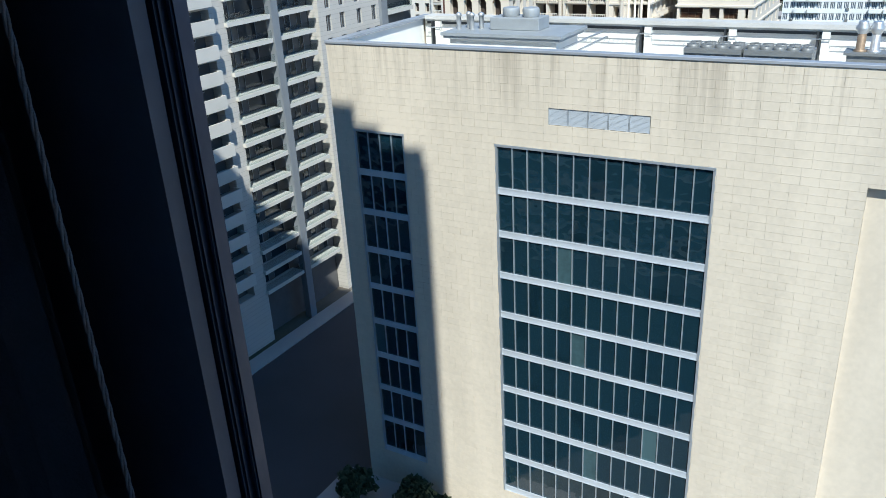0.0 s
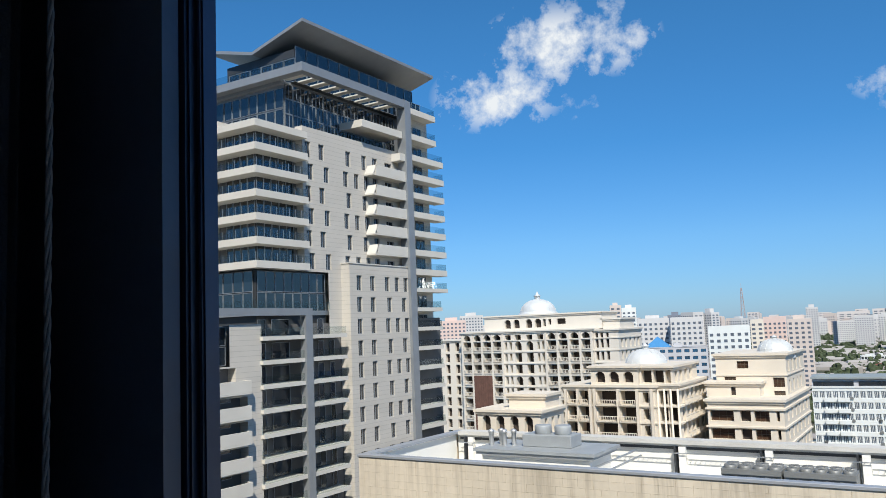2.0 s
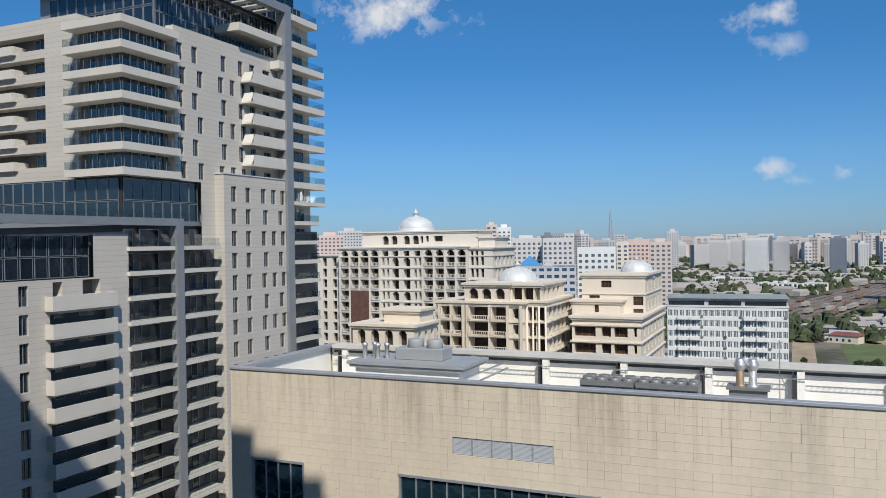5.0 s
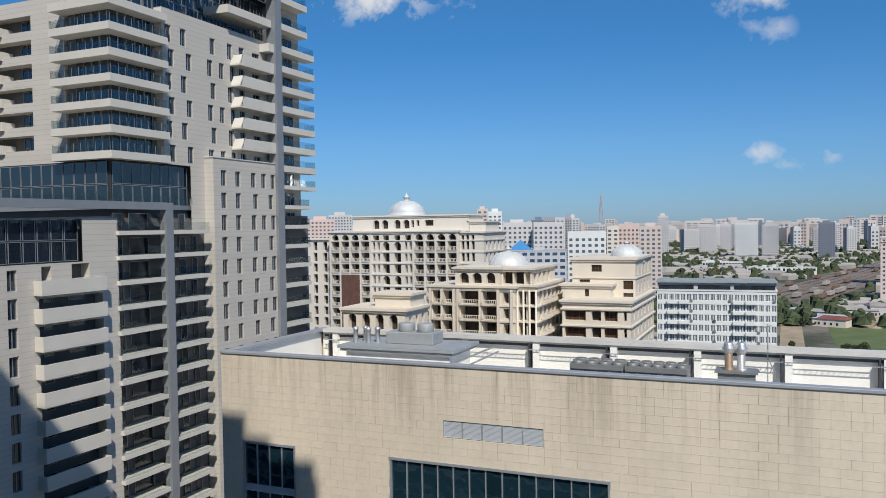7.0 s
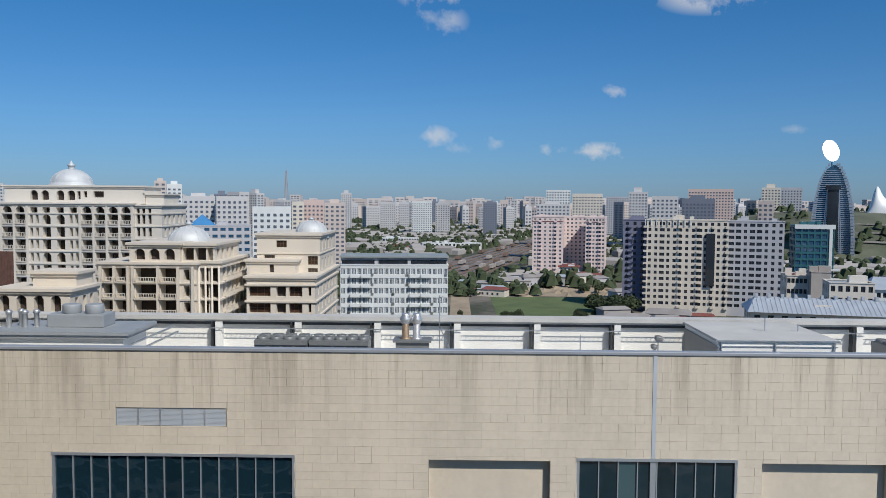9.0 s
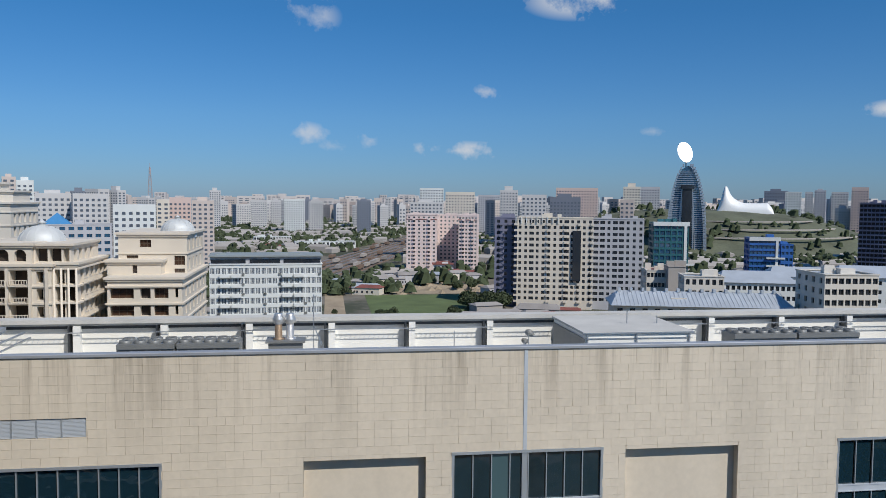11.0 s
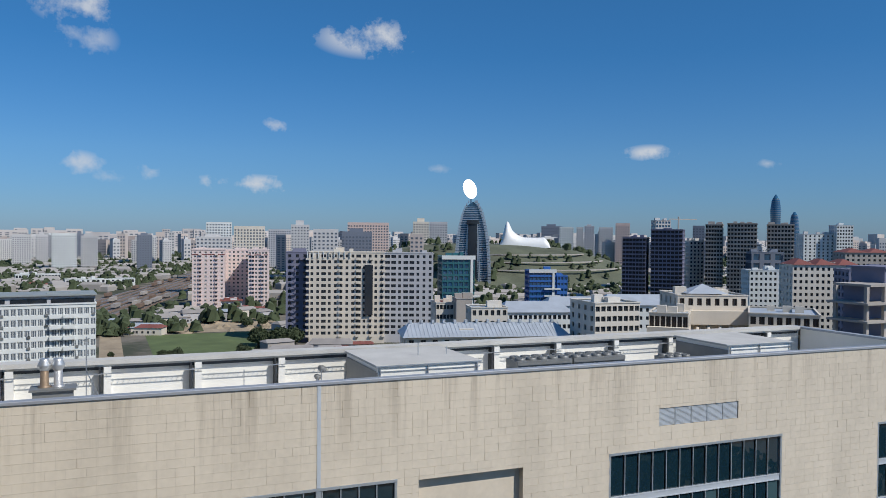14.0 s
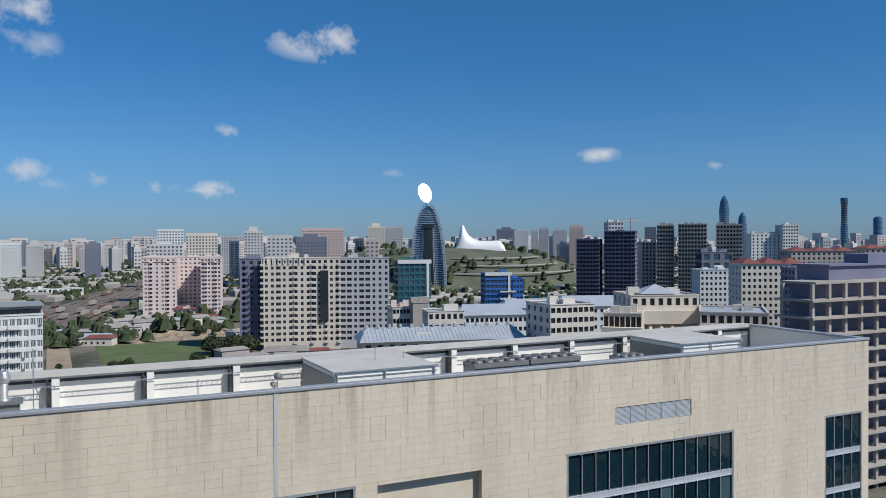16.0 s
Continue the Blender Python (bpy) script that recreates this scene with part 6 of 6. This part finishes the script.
for rows_, mats_, lab in ((PALES, (FAR, APT_WHITE, FAR), "white high-rise flats with rows of dark windows"), (WARMS, (FAR_PINK, FAR_WARM, APT_CREAM), "warm pinkish high-rise flats"), (DARKS, (FAR_DARK, APT_GREY), "grey-blue high-rise block of flats")):
    for i, (az, wd, el, d) in enumerate(rows_):
        far_tower(rng, az, d, d * radians(wd) * 0.97, 15, 54 + d * math.tan(radians(el)), mats_[i % len(mats_)], lab, -az)

# the last line of the city, too far to tell apart
bm, bm2 = bmesh.new(), bmesh.new()
for i in range(210):
    az, d = -34 + 94 * (i + rng.random()) / 210, rng.uniform(2400, 4200)
    x, y = d * math.sin(radians(az)), d * math.cos(radians(az))
    w, h = rng.choice([14, 18, 24, 40]), 54 + d * math.tan(radians(-0.15 + 0.5 * rng.random() ** 1.7))
    box(bm, x - w, x + w, y, y + 25, G, G + h)
    for k in range(2, int(h / 7)):
        for q in range(3):
            box(bm2, x - w * 0.8 + w * 0.6 * q, x - w * 0.8 + w * 0.6 * q + w * 0.35, y - 0.5, y + 0.1, G + 7 * k, G + 7 * k + 3)
tagged(part("far_skyline", bm, surf("far skyline render", (0.36, 0.36, 0.38), 0.85, var=0.2, scale=0.01, isl=0.9, col2=(0.62, 0.57, 0.54))), "pale and pinkish city blocks along the horizon", "skyline", kind="stuff")
tagged(part("far_skyline_glass", bm2, FAR_PANE), "dark windows of the blocks along the horizon", "skyline", kind="stuff")

for az_, d_, w_, yaw_ in ((-0.2, 850.0, 64.0, 8.0), (-3.9, 960.0, 44.0, 8.0)):
    e, h, n, tops = flats("railway_shed", "long pale railway shed with arched windows", az_, d_, w_, 12, 4.5, yaw_, APT_WHITE, 4.0, 14, 2.2, 2.6, "railway sheds", DARK_GLASS, DARK_METAL, 3, roof_mat=METAL_ROOF)
# wagons on the sidings
for i in range(34):
    t = rng.uniform(0.05, 0.75)
    o = 8.5 * rng.randrange(7)
    e = thing("rail_wagon", (-39.5 + o + 167.5 * t, 560 + 630 * t, G + 0.4), "rusty brown freight wagon on a siding", "wagon", "freight wagons", 75.1, flat=False)
    part("body", boxes((-7, 7, -1.5, 1.5, 1.0, 3.6)), rng.choice([DIRT, CONCRETE, SLATE]), e)
    part("underframe", boxes((-6.5, 6.5, -1.2, 1.2, 0.0, 0.98)), DARK_METAL, e)

# ---- low houses, trees, field, railway ----
tagged(part("grass_field", boxes((20, 74, 372, 446, G, G + 0.05)), GRASS), "rough green field among houses", "field", kind="structure")
EARTH = surf("bare tan earth", (0.34, 0.27, 0.185), 0.95, var=0.3, scale=0.08, fine=0.8)
tagged(part("bare_earth", boxes((34, 98, 450, 528, G, G + 0.04)), EARTH), "bare tan dug-up earth behind the field", "ground", kind="structure")
bm = bmesh.new()
for i in range(40):
    x, y = rng.uniform(38, 96), rng.uniform(450, 498)
    w, h = rng.uniform(1.5, 5), rng.uniform(0.5, 2.2)
    v = [bm.verts.new((x + w * math.cos(t) * rng.uniform(0.7, 1.2), y + w * math.sin(t), G)) for t in (0, 1, 2, 3.1, 4.2, 5.2)]
    top = bm.verts.new((x, y, G + h))
    for a, b in zip(v, v[1:] + v[:1]):
        bm.faces.new((a, b, top))
tagged(part("rubble_heaps", bm, EARTH), "heaps of tan earth and rubble", "rubble", kind="stuff")
tagged(part("dirt_lane", boxes((-2, 8, 300, 470, G, G + 0.045)), EARTH), "pale dirt lane beside the field", "lane", kind="structure")
bm = bmesh.new()
for i in range(7):
    o = i * 8.5
    bm.faces.new([bm.verts.new(p) for p in ((-42 + o, 560, G + 0.06), (-35.5 + o, 560, G + 0.06), (132 + o, 1190, G + 0.06), (125.5 + o, 1190, G + 0.06))])
    for q in (1.6, 3.2):
        bar(bm, (-42 + o + q, 560, G + 0.2), (125.5 + o + q, 1190, G + 0.2), 0.3, 0.3, 1)
tagged(part("railway_yard", bm, [DIRT, STEEL]), "rust-brown railway tracks across the plain", "railway", kind="structure")


def house(x, y, w, d, h, yaw, roof_mat):
    e = thing("low_house", (x, y, G), "low plastered house with a sheet roof", "house", "low houses", yaw, flat=False)
    part("wall", boxes((-w / 2, w / 2, -d / 2, d / 2, 0, h)), rng.choice([APT_CREAM, APT_CREAM, APT_GREY, PALACE_PALE, CONCRETE]), e)
    bm = bmesh.new()
    r = h + rng.uniform(0.8, 2.2)
    v = [bm.verts.new(p) for p in ((-w / 2 - 0.5, -d / 2 - 0.5, h), (w / 2 + 0.5, -d / 2 - 0.5, h), (w / 2 + 0.5, d / 2 + 0.5, h), (-w / 2 - 0.5, d / 2 + 0.5, h), (-w / 2 + 1.0, 0, r), (w / 2 - 1.0, 0, r))]
    for f in ((0, 1, 5, 4), (1, 2, 5), (2, 3, 4, 5), (3, 0, 4)):
        bm.faces.new([v[j] for j in f])
    part("roof", bm, roof_mat, e)
    bm = bmesh.new()
    for i in range(max(2, int(w / 3))):
        u = -w / 2 + 1.0 + i * 3
        box(bm, u, u + 1.1, -d / 2 - 0.06, -d / 2 + 0.05, 1.0, 2.3)
    part("windows", bm, DARK_GLASS, e)


def free(x, y):
    az = math.degrees(math.atan2(x, y))
    d = math.hypot(x, y)
    if 545 < y < 1190 and -8 < x + 42 - (y - 560) * 0.266 < 66:
        return False
    if 10 < x < 78 and 366 < y < 450:
        return False
    if 0 < az < 12 and 570 < d < 660:
        return False
    if -13 < az < 13 and 640 < d < 800 and rng.random() < 0.8:
        return False
    return not (11 < az < 23 and 380 < d < 440)


for i in range(360):
    az, d = rng.uniform(-9, 34), rng.choice([rng.uniform(290, 375), rng.uniform(445, 640), rng.uniform(445, 640), rng.uniform(700, 1000)])
    x, y = d * math.sin(radians(az)), d * math.cos(radians(az))
    if free(x, y) and not (az > 21 and d < 500) and not (36 < x < 98 and 448 < y < 500) and not (-6 < x < 12 and y < 480) and not (d < 375 and 1.5 < az < 10):
        house(x, y, rng.uniform(8, 20), rng.uniform(7, 12), rng.uniform(3.0, 6.0), rng.uniform(-30, 30), rng.choice([SLATE, SLATE, SLATE, SLATE, CONCRETE, METAL_ROOF, RED_ROOF]))


def tree_parts(seed, h, r):
    g = random.Random(seed)
    bm = bmesh.new()
    turned(bm, 0, 0, [(h * 0.045, 0), (h * 0.03, h * 0.3), (h * 0.015, h * 0.7)], 7)
    for k in range(6):
        a = g.uniform(0, 6.28)
        bar(bm, (0, 0, h * (0.25 + 0.06 * k)), (r * 0.7 * math.cos(a), r * 0.7 * math.sin(a), h * (0.5 + 0.06 * k)), h * 0.014)
    trunk = bpy.data.meshes.new("trunk")
    bm.to_mesh(trunk)
    bm.free()
    verts, faces = [], []
    for k in range(420):
        a, e = g.uniform(0, 6.28), math.asin(g.uniform(-0.7, 1))
        q = (0.55 + 0.5 * g.random()) * (1 + 0.25 * math.sin(3 * a + seed) * math.cos(2 * e))
        c = Vector((r * q * math.cos(a) * math.cos(e), r * q * math.sin(a) * math.cos(e), h * 0.62 + h * 0.38 * q * math.sin(e)))
        s = r * g.uniform(0.10, 0.2)
        t = Euler((g.uniform(0, 6), g.uniform(0, 6), g.uniform(0, 6))).to_matrix()
        i = len(verts)
        verts += [tuple(c + t @ Vector(p) * s) for p in ((-1, -0.6, 0), (1, -0.5, 0.15), (0.9, 0.7, 0), (-0.8, 0.6, 0.2), (0, 0, 0.9))]
        faces += [(i, i + 1, i + 2, i + 3), (i, i + 1, i + 4), (i + 2, i + 3, i + 4)]
    crown = bpy.data.meshes.new("crown")
    crown.from_pydata(verts, [], faces)
    return trunk, crown


KINDS = [tree_parts(s, 9.0, 3.6 + 0.5 * s) for s in range(4)]


def tree(x, y, s, z=G):
    e = thing("tree", (x, y, z), "dark green dusty broadleaf tree", "tree", "city trees", rng.uniform(0, 360), flat=False)
    e.scale = (s, s, s * rng.uniform(0.8, 1.1))
    a, b = rng.choice(KINDS)
    part("trunk", a, BARK, e)
    part("crown", b, LEAF, e)


for i in range(300):
    az, d = rng.uniform(-9, 36), rng.choice([rng.uniform(320, 372), rng.uniform(445, 575), rng.uniform(640, 1200), rng.uniform(640, 1200)])
    x, y = d * math.sin(radians(az)), d * math.cos(radians(az))
    if free(x, y) and not (az > 21 and d < 430):
        tree(x, y, rng.uniform(0.3, 0.62))
for i in range(24):
    tree(rng.uniform(68, 86), rng.uniform(375, 400), rng.uniform(0.6, 0.9))
for i in range(16):
    tree(rng.uniform(70, 150), rng.uniform(-25, 12), rng.uniform(1.2, 2.0))
for i in range(7):
    tree(rng.uniform(-43, -24), rng.uniform(47.5, 50.5), rng.uniform(0.3, 0.45))
# scattered far roofs
hv, hf = [], []
for i in range(1500):
    az, d = rng.uniform(-14, 50), 640 + 1100 * rng.random() ** 1.3
    x, y = d * math.sin(radians(az)), d * math.cos(radians(az))
    if not free(x, y) or (250 < x < 620 and 690 < y < 1080):
        continue
    w, dp, h, c, sn = rng.uniform(5, 14), rng.uniform(4, 8), rng.uniform(3, 7), math.cos(rng.uniform(-0.7, 0.7)), rng.uniform(-0.6, 0.6)
    k = len(hv)
    hv += [(x + c * px - sn * py, y + sn * px + c * py, G + pz) for px, py, pz in ((-w, -dp, 0), (w, -dp, 0), (w, dp, 0), (-w, dp, 0), (-w, -dp, h), (w, -dp, h), (w, dp, h), (-w, dp, h), (-w + 1, 0, h + 2), (w - 1, 0, h + 2))]
    hf += [tuple(k + q for q in f) for f in ((0, 1, 5, 4), (1, 2, 6, 5), (3, 0, 4, 7), (4, 5, 9, 8), (5, 6, 9), (6, 7, 8, 9), (7, 4, 8))]
me = bpy.data.meshes.new("far_houses")
me.from_pydata(hv, [], hf)
tagged(part("far_houses", me, surf("mixed low house render", (0.17, 0.155, 0.14), 0.85, var=0.35, scale=0.02, isl=1.2, col2=(0.38, 0.355, 0.33))), "many low pale houses far across the plain", "houses", kind="stuff")
# woods far away
verts, faces = [], []
for i in range(24000):
    az, d = rng.uniform(-14, 50), 445 + 1800 * rng.random() ** 1.7
    x, y = d * math.sin(radians(az)), d * math.cos(radians(az))
    if not free(x, y) or (d < 640 and rng.random() < 0.72) or (380 < x < 500 and 760 < y < 900) or (200 < x < 680 and 660 < y < 1110 and rng.random() < 0.75) or noise.noise(Vector((x * 0.012, y * 0.012, 3))) < -0.25:
        continue
    s = rng.uniform(1.8, 5.2)
    k = len(verts)
    g0 = max(G, hill_z(x, y))
    top = g0 + s * rng.uniform(1.3, 2.4)
    verts += [(x + s * rng.uniform(0.6, 1.2) * math.cos(t), y + s * rng.uniform(0.6, 1.2) * math.sin(t), g0 + s * rng.uniform(0.1, 0.5)) for t in (0, 1.25, 2.5, 3.75, 5.0)]
    verts += [(x + s * 0.6 * math.cos(t + 0.6), y + s * 0.6 * math.sin(t + 0.6), top - s * rng.uniform(0.1, 0.7)) for t in (0, 1.25, 2.5, 3.75, 5.0)] + [(x, y, top)]
    for q in range(5):
        faces += [(k + q, k + (q + 1) % 5, k + 5 + (q + 1) % 5, k + 5 + q), (k + 5 + q, k + 5 + (q + 1) % 5, k + 10)]
me = bpy.data.meshes.new("far_woods")
me.from_pydata(verts, [], faces)
tagged(part("far_woods", me, LEAF), "dark green scattered woods between far houses", "woods", kind="stuff")

# ---- stone cladding of the office front, piece by piece ----
def without(rect, holes):
    out = [rect]
    for a, b, c, d in holes:
        nxt = []
        for x0, x1, z0, z1 in out:
            if x1 <= a or x0 >= b or z1 <= c or z0 >= d:
                nxt.append((x0, x1, z0, z1))
                continue
            if x0 < a:
                nxt.append((x0, a, z0, z1))
            if x1 > b:
                nxt.append((b, x1, z0, z1))
            m0, m1 = max(x0, a), min(x1, b)
            if z0 < c:
                nxt.append((m0, m1, z0, c))
            if z1 > d:
                nxt.append((m0, m1, d, z1))
        out = nxt
    return out


TW, TH = 1.13, 0.575
solid = bays + niches + vents + [(13.27, 13.53, 33.0, TOP)]
rng = random.Random(3)
verts, faces, singles = [], [], 0
one = bpy.data.meshes.new("tile")
q = boxes((0.006, TW - 0.006, 0, 0.028, 0.004, TH - 0.004))
q.to_mesh(one)
q.free()
row = 0
z = TOP
while z > G:
    z0 = max(G, z - TH)
    x = X0 - (TW / 2 if row % 9 in (2, 3, 7) else 0)
    while x < X1:
        rect = (max(x, X0), min(x + TW, X1), z0, z)
        pieces = without(rect, solid)
        whole = len(pieces) == 1 and abs(pieces[0][1] - pieces[0][0] - TW) < 1e-3 and abs(z - z0 - TH) < 1e-3 and pieces[0][3] - pieces[0][2] > TH - 1e-3
        if whole and 33.2 < z0 and 2 < x < 36 and singles < 280:
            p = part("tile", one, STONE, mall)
            p.matrix_basis = Matrix.Translation((x, YF + rng.uniform(-0.002, 0.003), z0))
            singles += 1
        else:
            for a, b, c, d in pieces:
                if b - a < 0.03 or d - c < 0.03:
                    continue
                g1, g2 = rng.choice([0.004, 0.004, 0.006, 0.006, 0.016]), rng.choice([0.003, 0.004, 0.006])
                y = YF + rng.uniform(-0.002, 0.004)
                i = len(verts)
                a, b, c, d = a + g1, b - 0.005, c + g2, d - 0.005
                verts += [(a, y, c), (b, y, c), (b, y, d), (a, y, d), (a, y + 0.03, c), (b, y + 0.03, c), (b, y + 0.03, d), (a, y + 0.03, d)]
                faces += [(i, i + 1, i + 2, i + 3), (i + 1, i + 5, i + 6, i + 2), (i + 4, i, i + 3, i + 7), (i + 3, i + 2, i + 6, i + 7), (i, i + 4, i + 5, i + 1)]
        x += TW
    z -= TH
    row += 1
me = bpy.data.meshes.new("tiles")
me.from_pydata(verts, [], faces)
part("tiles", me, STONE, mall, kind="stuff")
